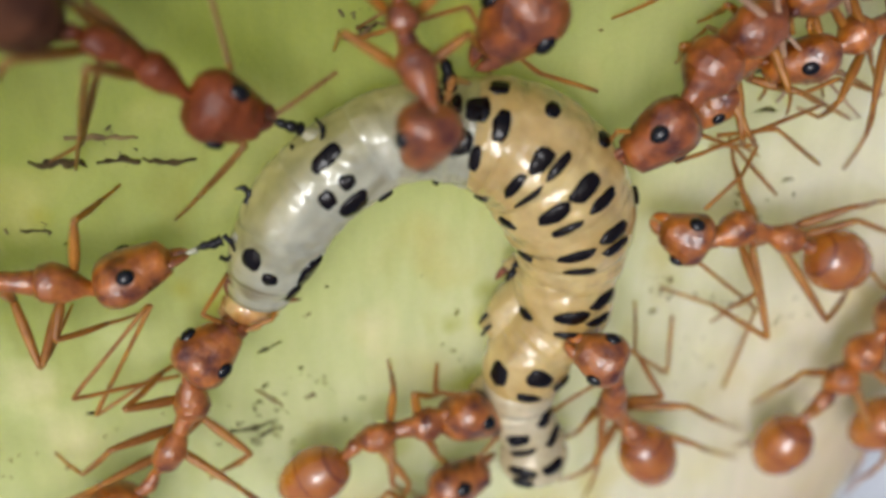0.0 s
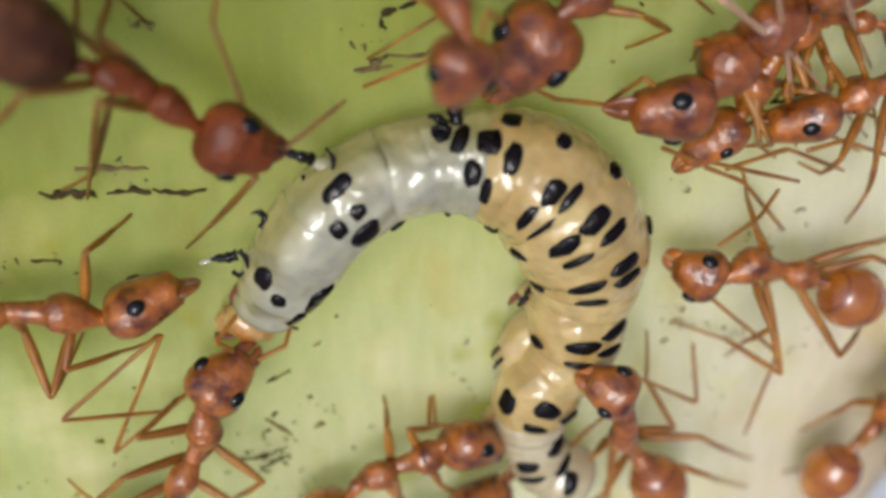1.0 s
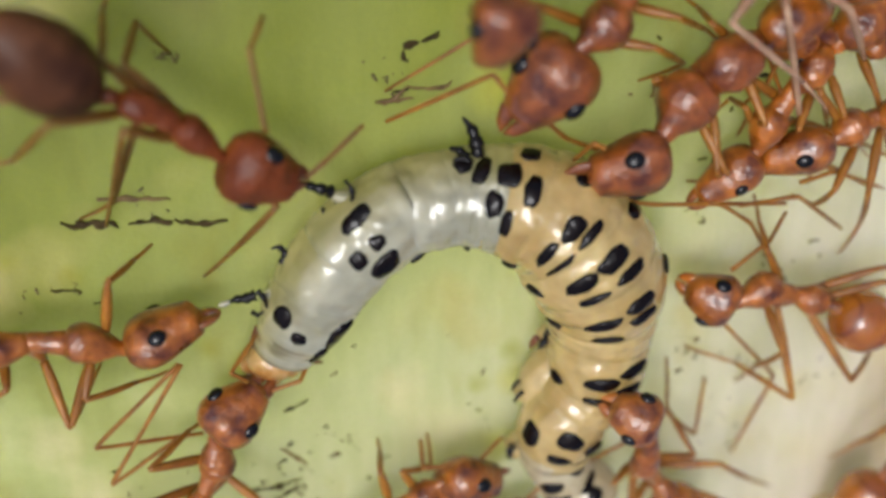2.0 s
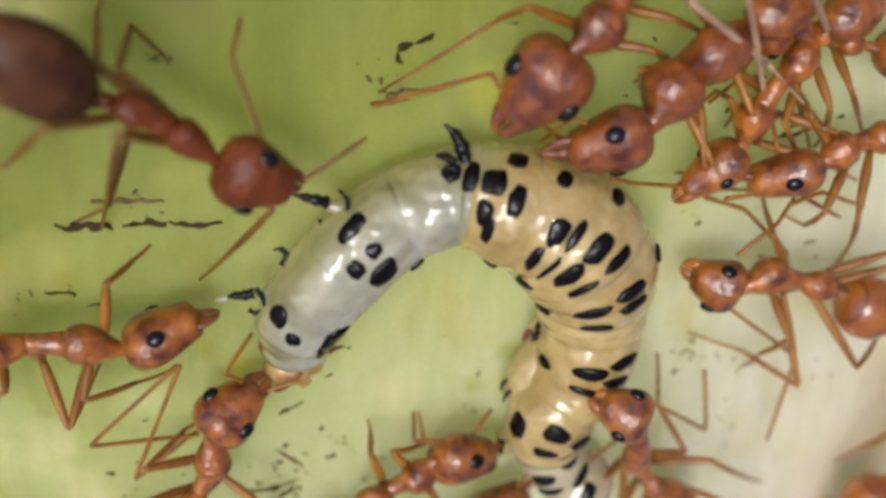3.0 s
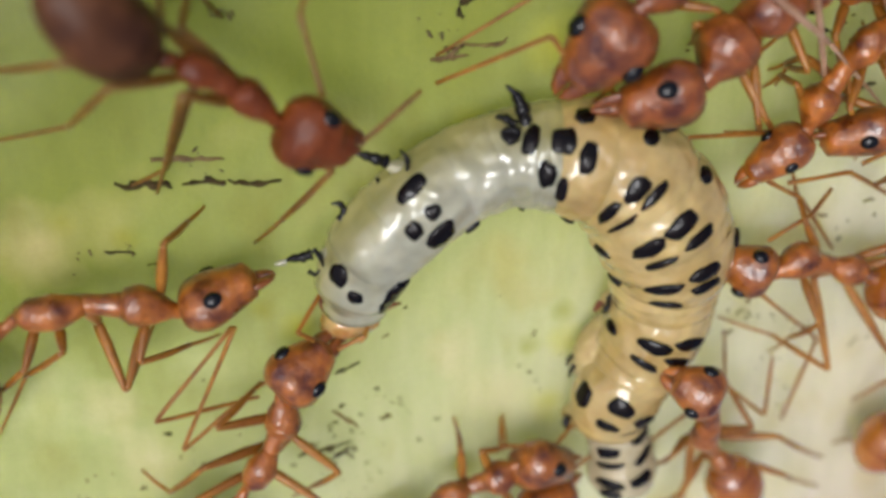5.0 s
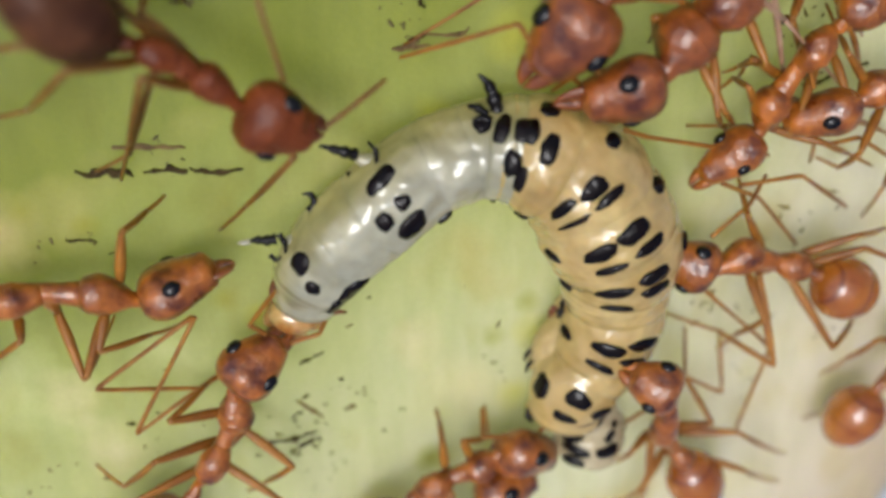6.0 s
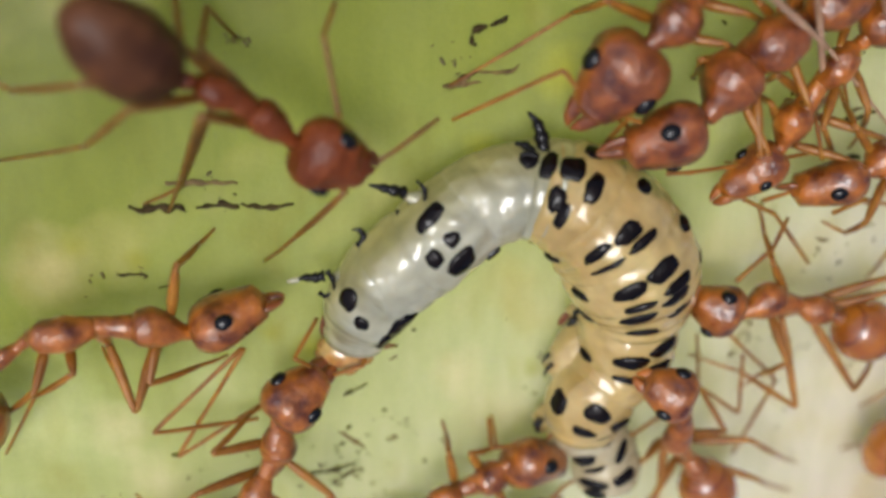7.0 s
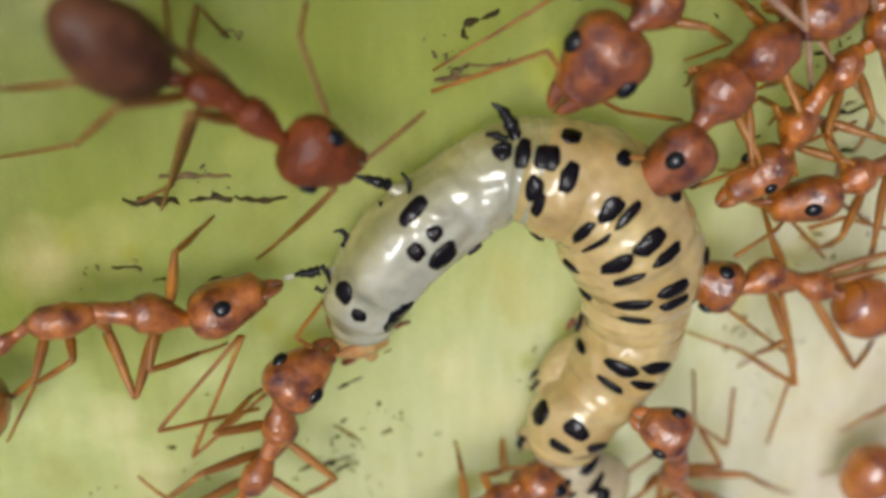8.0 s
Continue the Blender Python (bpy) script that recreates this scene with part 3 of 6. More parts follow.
# ring, tint, half thickness, joints in the ring's own space
STUBS = [
    (6, "black", 0.18, [(0.34, 0.95, 0.45), (0.30, 1.35, 0.40), (0.22, 1.64, 0.32), (0.04, 1.88, 0.25)]),
    (6, "black", 0.10, [(0.10, 1.00, 0.45), (-0.08, 1.16, 0.36), (-0.26, 1.20, 0.26)]),
    (6, "black", 0.08, [(0.07, 1.02, 0.80), (-0.12, 1.08, 0.74), (-0.28, 1.02, 0.70)]),
    (4, "pale", 0.24, [(0.01, 0.57, 0.02), (-0.10, 1.00, 0.12), (-0.27, 1.31, 0.17)]),
    (4, "black", 0.06, [(0.01, 0.95, 0.42), (0.19, 1.23, 0.42), (0.19, 1.51, 0.42)]),
    (4, "black", 0.09, [(-0.69, 1.06, 0.12), (-0.48, 0.99, 0.12), (-0.29, 1.07, 0.22)]),
    (4, "black", 0.14, [(-0.23, 1.39, 0.22), (-0.37, 1.63, 0.32), (-0.52, 1.84, 0.32), (-0.70, 2.08, 0.32)]),
    (3, "black", 0.10, [(-0.45, 1.08, 0.07), (-0.23, 1.16, 0.07), (-0.18, 1.37, 0.07), (-0.31, 1.50, 0.07)]),
    (2, "pale", 0.22, [(0.01, 0.57, 0.12), (0.06, 0.88, 0.21), (-0.05, 1.11, 0.21)]),
    (2, "black", 0.07, [(0.05, 1.32, 0.30), (-0.02, 1.14, 0.41), (-0.27, 0.94, 0.31)]),
    (2, "black", 0.13, [(-0.11, 1.29, 0.20), (-0.26, 1.46, 0.20), (-0.37, 1.66, 0.20), (-0.54, 1.84, 0.19)]),
    (2, "pale", 0.07, [(-0.46, 1.76, 0.24), (-0.56, 1.89, 0.24), (-0.65, 1.96, 0.19)]),
    (2, "black", 0.06, [(-0.54, 1.19, 0.21), (-0.56, 1.02, 0.21), (-0.43, 0.96, 0.21)]),
    (1, "brown", 0.11, [(-0.13, 0.77, -0.10), (-0.47, 0.78, -0.10), (-0.77, 0.71, -0.10)]),
    (0, "amber", 0.30, [(-0.19, 0.59, -0.04), (-0.50, 0.64, -0.14), (-0.79, 0.55, -0.24)]),
    (0, "amber", 0.25, [(-0.15, -0.32, 0.06), (-0.42, -0.30, -0.03), (-0.66, -0.22, -0.12)]),
    (0, "brown", 0.09, [(-1.00, 0.72, -0.25), (-0.89, 0.48, -0.13), (-0.75, 0.28, -0.02)]),
    (0, "brown", 0.06, [(-0.22, -0.71, -0.15), (-0.19, -0.91, -0.23), (-0.23, -1.12, -0.32)]),
    (0, "amber", 0.22, [(-0.54, 0.06, -0.00), (-0.79, -0.00, -0.10), (-1.01, 0.04, -0.20)]),
    (12, "yellow", 0.42, [(0.33, -0.30, -0.50), (0.50, -0.90, -0.48), (0.70, -1.34, -0.51)]),
    (12, "black", 0.10, [(0.11, -1.16, -0.14), (0.27, -1.27, -0.12), (0.36, -1.38, -0.15)]),
    (12, "black", 0.10, [(0.46, -1.28, -0.16), (0.64, -1.36, -0.20), (0.78, -1.42, -0.25)]),
    (12, "brown", 0.09, [(0.50, -1.48, -0.30), (0.68, -1.56, -0.36), (0.84, -1.60, -0.42)]),
    (14, "yellow", 0.66, [(-0.90, -0.42, -0.42), (0.0, -0.90, -0.44), (0.95, -0.96, -0.46)]),
    (14, "black", 0.06, [(0.62, -1.44, -0.02), (0.80, -1.46, -0.04), (1.00, -1.42, -0.08)]),
    (14, "black", 0.06, [(0.50, -1.52, -0.30), (0.66, -1.54, -0.32), (0.84, -1.50, -0.36)]),
    (16, "yellow", 0.50, [(-0.39, 0.25, -0.26), (-0.14, -0.47, -0.31), (0.14, -1.12, -0.37)]),
    (16, "black", 0.11, [(-0.28, -1.10, 0.03), (-0.11, -1.21, 0.05), (0.13, -1.21, -0.00)]),
]


def body_leg(ring, tint, thick, joints):
    """A stubby jointed leg or proleg, with a hooked tip where it is black."""
    pts = [Vector(p) for p in joints]
    base = pts[0]
    skin_of = {"pale": WHITE, "black": STUB, "brown": JAW, "amber": AMBER, "yellow": PROLEG}[tint]
    radii = [thick, thick, thick * 0.62] if tint == "yellow" else [thick, thick * 0.95, thick * 0.45] if len(pts) == 3 else [thick, thick * 0.9, thick * 0.65, thick * 0.12]
    bm = tube([p - base for p in pts], radii, 5, 10)
    if tint == "black":
        fine = spline([p - base for p in pts], 8)
        taper = np.interp(np.linspace(0, 1, len(fine)), np.linspace(0, 1, len(radii)), radii)
        bm = loft(bmesh.new(), fine, [r * (1 + 0.14 * math.cos(k * 0.85) + 0.04 * math.sin(k * 2.3)) for k, r in enumerate(taper)], 10)
    part("proleg" if tint == "yellow" else "leg", bm, skin_of, ring, {"pale": "pale swollen leg base", "black": "black jointed leg", "brown": "brown mouthpart", "amber": "amber mouthpart", "yellow": "fleshy yellow proleg"}[tint], shift(base))


for index, tint, thick, joints in STUBS:
    body_leg(caterpillar_pieces[index], tint, thick, joints)

# ---- weaver ants ----
def bean(centres, radii, sides=14):
    bm = bmesh.new()
    pts = spline(centres, 5)
    rr = np.interp(np.linspace(0, 1, len(pts)), np.linspace(0, 1, len(radii)), radii)
    return loft(bm, pts, list(rr), sides, 0.95)


def skull_mesh(long, wide):
    """A weaver ant's head: broad, notched behind, widest past the eyes and drawn in to the mouth, flatter below."""
    bm = bmesh.new()
    steps, sides = 22, 26
    rings = []
    for i in range(1, steps):
        s = -math.cos(math.pi * i / steps)
        back = max(0.0, 1 - ((s + 0.28) / 0.72) ** 2) ** 0.42 if s < -0.28 else 1.0
        front = 1.0 if s < -0.28 else 1 - 0.55 * ((s + 0.28) / 1.28) ** 1.3
        tip = min(1.0, max(0.0, (1 - s) / 0.16)) ** 0.5
        loop = []
        for k in range(sides):
            a = 2 * math.pi * k / sides
            y = math.copysign(abs(math.cos(a)) ** 0.9, math.cos(a)) * wide * back * front * tip
            high = 0.86 if math.sin(a) > 0 else 0.72
            z = math.sin(a) * wide * high * back * (0.35 + 0.65 * front) * tip
            notch = 0.07 * long * max(0.0, -s) ** 3 * max(0.0, 1 - (y / (0.6 * wide)) ** 2)
            furrow = 0.03 * wide * math.exp(-(y / (0.10 * wide)) ** 2) * (1 if -0.2 < s < 0.8 and z > 0 else 0)
            loop.append(bm.verts.new((s * long * 0.95 + notch, y, z - furrow)))
        rings.append(loop)
    ends = bm.verts.new((-long * 0.82, 0, 0)), bm.verts.new((long * 0.95, 0, 0))
    for a, b in zip(rings, rings[1:]):
        for k in range(sides):
            bm.faces.new((a[k], a[(k + 1) % sides], b[(k + 1) % sides], b[k]))
    for k in range(sides):
        bm.faces.new((rings[0][(k + 1) % sides], rings[0][k], ends[0]))
        bm.faces.new((rings[-1][k], rings[-1][(k + 1) % sides], ends[1]))
    return bm


def mandible_mesh(long, wide, side, bite=1.0):
    """A triangular jaw blade, thick at its hinge, curved in to a point."""
    bm = bmesh.new()
    pts = spline([(long * 0.62, side * wide * 0.24, -wide * 0.08), (long * 0.92, side * wide * 0.25, -wide * 0.12), (long * (0.92 + 0.23 * bite), side * wide * 0.17, -wide * 0.17), (long * (0.92 + 0.41 * bite), side * wide * 0.04, -wide * 0.2)], 6)
    rr = np.interp(np.linspace(0, 1, len(pts)), [0, 0.35, 0.75, 1], [wide * 0.22, wide * 0.23, wide * 0.15, wide * 0.02])
    return loft(bm, pts, list(rr), 10, 0.6)


def limb(parent, points, shell, name="leg"):
    """A leg: thick femur, thinner tibia and thread-like tarsus."""
    hip, knee, ankle, foot = (Vector(p) for p in points)
    femur = part(name, tube([hip - hip, (knee - hip) * 0.35, (knee - hip) * 0.75, knee - hip], [0.09, 0.13, 0.105, 0.07]), shell, parent, m=shift(hip))
    mid = (ankle - knee) * 0.5 + Vector((0, 0, 0.05))
    part("tibia", tube([Vector((0, 0, 0)), mid, ankle - knee], [0.07, 0.082, 0.058]), shell, femur, m=shift(knee - hip))
    part("tarsus", tube([Vector((0, 0, 0)), (foot - ankle) * 0.5 + Vector((0, 0, 0.04)), foot - ankle], [0.048, 0.044, 0.032]), shell, femur, m=shift(ankle - hip))
    return femur


def ant(at, label, head, mouth, roll, size, thorax, girth, petiole, gaster, tip, belly, legs, antennae, tone, bite=1.0):
    """One ant. Joints in millimetres from its place on the leaf; tone 1: dark, 2: amber gaster."""
    root = tagged(new("weaver_ant"), label, "ant", "weaver ants round the caterpillar")
    root.matrix_basis = shift((*at, 0))
    shell = {1: ANT_DARK, 4: ANT_MID}.get(tone, ANT_RED)
    long, wide = size
    turn = shift(head) @ aim(head, mouth, roll)
    skull = part("head", skull_mesh(long, wide), shell, root, m=turn)
    for side in (-1, 1):
        place = Vector((long * -0.04, side * wide * 0.78, wide * 0.44))
        eye = ovoid(wide * 0.29, wide * 0.24, wide * 0.17, 0, 8, 14)
        part("eye", eye, EYE, skull, "black compound eye", Matrix.Translation(place * MM) @ pose(0, 0, 0, -side * 55, 0, 0))
        jaw = mandible_mesh(long, wide, side, bite)
        part("mandible", jaw, JAW if tone == 1 else shell, skull)
    part("clypeus", ovoid(long * 0.28, wide * 0.30, wide * 0.18, 0.1, 10, 14), shell, skull, m=Matrix.Translation(Vector((long * 0.70, 0, wide * 0.26)) * MM) @ pose(0, 0, 0, 0, 18, 0))
    back = turn.inverted()
    for joints in antennae:
        pts = [back @ (Vector(p) * MM) / MM for p in joints]
        base = pts[0]
        chain = [p - base for p in pts]
        soft = [chain[0], chain[0].lerp(chain[1], 0.5), chain[1].lerp(chain[0], 0.06), chain[1].lerp(chain[2], 0.08), chain[1].lerp(chain[2], 0.5), chain[2]]
        part("antenna", tube(soft, [0.06, 0.05, 0.06, 0.048, 0.056, 0.045]), ANT_LEG_DARK if tone == 1 else ANT_LEG, skull, m=shift(base))
    t = [Vector(p) for p in thorax]
    axis = (t[0] - t[-1]).normalized()
    neck = Vector(head) - (Vector(mouth) - Vector(head)).normalized() * long * 0.75
    part("pronotum", bean([neck, neck.lerp(t[1], 0.3), neck.lerp(t[1], 0.68), t[1], t[1] - axis * girth * 0.5, t[1] - axis * girth * 0.95], [girth * 0.26, girth * 0.38, girth * 0.80, girth * 0.96, girth * 0.82, girth * 0.36]), shell, root)
    mid, pinch = t[2], 1.5 if tone == 1 else 1.0
    part("mesonotum", bean([t[1], t[1].lerp(mid, 0.35), t[1].lerp(mid, 0.7), mid, mid.lerp(t[3], 0.5)], [girth * 0.45, girth * 0.58, girth * 0.47 * pinch, girth * 0.46 * pinch, girth * 0.6]), shell, root)
    up = Vector((0, 0, girth * 0.25))
    part("propodeum", bean([mid, mid.lerp(t[3], 0.5) + up, t[3] + up * 0.6, t[3] - axis * girth * 0.6], [girth * 0.46 * pinch, girth * 0.82, girth * 0.74, girth * 0.28]), shell, root)
    p, g, e = Vector(petiole), Vector(gaster), Vector(tip)
    front = g - (e - g).normalized() * belly[0] * 0.9
    part("petiole", bean([t[3] - axis * girth * 0.4, p.lerp(t[3], 0.4), p + up, front], [girth * 0.3, girth * 0.26, girth * 0.42, girth * 0.2]), shell, root)
    part("gaster", ovoid(belly[0], belly[1], belly[1] * 0.94, 0.12, 26, 22, 5, 0.05, 0.5), ANT_BROWN if tone == 1 else (ANT_AMBER if tone == 2 else ANT_RED), root,
         "dark brown gaster" if tone == 1 else "", shift(g) @ aim(g, e))
    for joints in legs:
        leg = limb(root, joints, {1: ANT_LEG_DARK, 3: ANT_PALE}.get(tone, ANT_LEG))
        hip = Vector(joints[0])
        core = min(t[1:], key=lambda q: (q - hip).length)
        reach = hip - core
        if reach.length > 1.6 * girth:
            core = hip - reach.normalized() * 1.6 * girth
        part("coxa", tube([core - hip, (core - hip) * 0.55, Vector((0, 0, 0))], [girth * 0.42, girth * 0.36, 0.11]), shell, leg)
    return root


ants = {}
ants["A"] = ant((-6.26, 5.08), "large dark-bellied weaver ant biting a caterpillar leg, raised on its legs", head=(1.82, -1.51, 2.6), mouth=(3.09, -2.17, 2.25), roll=8,
    size=(0.90, 0.80), thorax=[(1.13, -0.9, 2.7), (0.55, -0.52, 2.85), (0, -0.04, 3), (-0.50, 0.22, 3)], girth=0.40,
    petiole=(-0.80, 0.40, 3.05), gaster=(-1.86, 1.20, 3.6), tip=(-2.70, 2.14, 4.1), belly=(1.28, 0.86),
    legs=[[(0.38, -0.85, 2.3), (-0.63, -0.28, 3.2), (-1.21, -2.27, 1.4), (-1.63, -3.6, 0.06)], 
          [(-0.33, -0.21, 2.5), (-0.43, -0.36, 2.6), (-1.29, -2.68, 0.9), (-2.15, -3.36, 0.06)], 
          [(-0.54, -0.14, 2.5), (-1.87, 0.06, 3.6), (-2.93, -1.18, 2), (-4.99, -2.1, 0.06)], 
          [(-0.1, -0.05, 2.5), (-0.85, 1.03, 3), (-0.96, 1.49, 1), (-0.74, 1.94, 0.06)], 
          [(0.32, -0.23, 2.4), (-0.53, 0.79, 2.6), (-0.36, 1.18, 0.8), (0.2, 0.3, 0.06)], 
          [(-0.63, 0.06, 2.4), (-2.67, 0.47, 3.3), (-4.21, -0.12, 1.5), (-5.3, -0.05, 0.06)], 
          [(1.37, -1.66, 2), (2.16, -2.48, 2.2), (1.06, -4.08, 1), (0.41, -5.05, 0.06)]],
    antennae=[[(2.02, -0.67, 2.8), (1.7, 0.94, 2.6), (1.96, 1.49, 2)], [(2.81, -1.79, 2.4), (3.19, -1.54, 2.4), (4.11, -0.93, 2.2)]], tone=1)
ants["B"] = ant((-9.67, -0.43), "orange weaver ant seen side on, tugging at the caterpillar", head=(2.85, -0.24, 1.4), mouth=(4.03, 0.26, 1.3), roll=-85,
    size=(1.02, 0.76), thorax=[(1.92, -0.05, 1.5), (1.14, -0.16, 1.6), (0, 0, 1.6), (-1.13, -0.1, 1.6)], girth=0.51,
    petiole=(-2.05, -0.6, 1.5), gaster=(-2.95, -2.35, 1.3), tip=(-3.0, -3.93, 1.0), belly=(1.05, 0.78),
    legs=[[(1.13, -0.94, 1.1), (0.67, -2.04, 2), (0.22, -1.66, 1), (-0.15, -1.44, 0.06)], 
          [(0.17, -0.69, 1.2), (0.62, -2.06, 2), (0.89, -1.97, 0.9), (1.2, -1.6, 0.06)], 
          [(1.21, -0.74, 1.2), (0.98, -1.57, 1.7), (2.05, -1.79, 0.8), (2.72, -2.03, 0.06)], 
          [(1.61, -0.07, 1.4), (1.87, 1.39, 1.8), (2.35, 1.34, 0.7), (2.71, 1.39, 0.06)], 
          [(-0.67, -0.66, 1.2), (-0.57, -1.03, 1.8), (-1.64, -2.04, 1), (-2.77, -4.2, 0.06)], 
          [(-1.15, -0.6, 1.2), (-1.43, -1.37, 1.8), (-2.4, -2.62, 0.7), (-3.19, -3.63, 0.06)]],
    antennae=[[(3.07, -1.13, 1.3), (0.83, -3.15, 1.4), (3.26, -3.57, 0.7)], [(3.13, -1.14, 1.3), (1.41, -4.45, 1), (3.54, -3.25, 0.5)]], tone=0)
ants["C"] = ant((-6.31, -5.01), "orange weaver ant facing the caterpillar's head, seen from above", head=(0.91, 2.13, 1.5), mouth=(1.85, 2.8, 1.1), roll=-28,
    size=(0.91, 0.76), thorax=[(0.51, 1.13, 1.5), (0.38, 0.72, 1.5), (0, 0, 1.6), (-0.44, -0.75, 1.6)], girth=0.48,
    petiole=(-0.9, -1.47, 1.5), gaster=(-2.11, -2.55, 1.6), tip=(-3.41, -4.12, 1.3), belly=(1.41, 0.93),
    legs=[[(0.3, 0.72, 1.2), (-1.17, 0.98, 1.8), (-0.25, 1.27, 0.8), (0.32, 1.18, 0.06)], 
          [(-0.03, -0.09, 1.2), (-1.58, 0.03, 2), (-2.56, -1.44, 0.9), (-3.27, -1.3, 0.06)], 
          [(0.53, 0.09, 1.2), (1.63, -0.91, 1.6), (0.94, -1.93, 0.8), (0.43, -2.76, 0.06)], 
          [(-0.28, -0.66, 1.2), (1.16, -1.65, 1.8), (2.06, -3.46, 0.8), (2.72, -5.09, 0.06)], 
          [(-0.43, -0.82, 1.2), (-1.96, -1.12, 1.8), (-3.22, -2.34, 0.8), (-4.06, -3.05, 0.06)]],
    antennae=[[(1.26, 2.92, 1.5), (0.9, 3.26, 1.6), (1.58, 3.83, 0.9)], [(1.8, 2.55, 1.4), (2.48, 2.78, 1.4), (2.68, 2.98, 1)]], tone=0)
ants["D"] = ant((-0.95, -5.87), "small orange weaver ant with amber gaster beside the caterpillar's tail", head=(2.09, 0.1, 1.3), mouth=(2.94, -0.48, 1), roll=35,
    size=(0.98, 0.82), thorax=[(1.34, 0.16, 1.3), (0.87, 0.12, 1.4), (0, 0, 1.3), (-0.68, 0, 1.4)], girth=0.50,
    petiole=(-1.04, -0.12, 1.4), gaster=(-2.18, -1.06, 1.3), tip=(-3.26, -1.8, 1), belly=(1.08, 0.76),
    legs=[[(0.87, -0.45, 1), (1.07, -0.84, 1.5), (1.54, -1.92, 0.7), (1.42, -3.21, 0.06)], 
          [(-0.05, -0.41, 1.1), (-0.16, -1.49, 1.6), (0.21, -2.6, 0.6), (0.85, -3.32, 0.06)], 
          [(-0.5, -0.34, 1.1), (0.29, -1.57, 1.6), (0.12, -2.95, 0.6), (-0.14, -3.87, 0.06)], 
          [(0.71, 0.2, 1.1), (0.56, 1.27, 1.6), (1.29, 0.53, 0.8), (1.44, 1, 0.06)], 
          [(-0.04, 0.13, 1.1), (0.06, 1.52, 1.6), (0.15, 1.35, 0.6), (0.16, 1.35, 0.06)]],
    antennae=[[(2.14, 0.74, 1.4), (1.1, 1.06, 1.4), (1.3, 1.5, 0.8)], [(2.47, 0.53, 1.3), (2.79, 0.68, 1.2), (3.25, 0.77, 0.9)]], tone=2)
ants["D2"] = ant((-0.93, -9.19), "orange weaver ant crouched under the caterpillar's tail", head=(1.79, 1.44, 1.1), mouth=(2.74, 1.74, 0.9), roll=40,
    size=(0.98, 0.83), thorax=[(1.03, 0.87, 1.2), (0.64, 0.58, 1.2), (0, 0, 1.2), (-0.48, -0.42, 1.2)], girth=0.52,
    petiole=(-0.96, -0.84, 1.2), gaster=(-2.09, -1.55, 1.2), tip=(-3.23, -2.47, 0.9), belly=(1.41, 0.88),
    legs=[[(0.67, 0.11, 1), (1.49, -0.42, 1.6), (2.54, -1.73, 0.6), (3.55, -2.41, 0.06)], 
          [(0.52, 0.63, 1), (-0.16, 1.74, 1.5), (-0.6, 0.49, 0.6), (-0.8, -0.54, 0.06)]],
    antennae=[[(2.27, 2.15, 1.2), (2.81, 2.72, 1.2), (3.73, 2.59, 0.7)]], tone=0)
ants["E"] = ant((5.21, -6.07), "orange weaver ant biting the caterpillar's side, seen from above", head=(-1.30, 2.96, 2.9), mouth=(-2.02, 3.28, 2.6), roll=18,
    size=(0.70, 0.70), thorax=[(-0.94, 1.7, 2.6), (-0.71, 1.09, 2.4), (0, 0, 1.8), (0.37, -0.58, 1.6)], girth=0.41,
    petiole=(0.65, -1.09, 1.3), gaster=(0.92, -1.59, 1.4), tip=(1.67, -3.17, 1.1), belly=(1.12, 0.81),
    legs=[[(-0.07, 0.23, 1.1), (0.95, 0.68, 1.8), (0.43, 1.66, 0.9), (0.66, 2.7, 0.06)], 
          [(0.11, 0.02, 1.1), (1.71, 0.3, 1.8), (3.37, -1.26, 0.8), (4.38, -2.17, 0.06)], 
          [(0.32, -0.58, 1.1), (2.03, -1.02, 1.8), (3.27, -2.4, 0.6), (4.35, -3.21, 0.06)], 
          [(-0.54, 0.11, 1.1), (-1.1, 0.01, 1.6), (-1.08, -1.13, 0.6), (-1.53, -1.68, 0.06)], 
          [(-0.01, -0.53, 1.1), (-0.76, -1.36, 1.6), (-0.82, -2.56, 0.6), (-1.28, -3.14, 0.06)], 
          [(-0.44, 0.35, 1.2), (-0.55, -1.17, 1.4), (-0.31, -2.65, 0.6), (-0.37, -3.93, 0.06)]],
    antennae=[[(-0.25, 2.32, 1.5), (1.61, 0.76, 1), (1.73, 2.31, 0.5)], [(-0.8, 1.09, 1.4), (-1.39, 0.49, 1.2), (-2.03, -0.38, 0.9)]], tone=2)
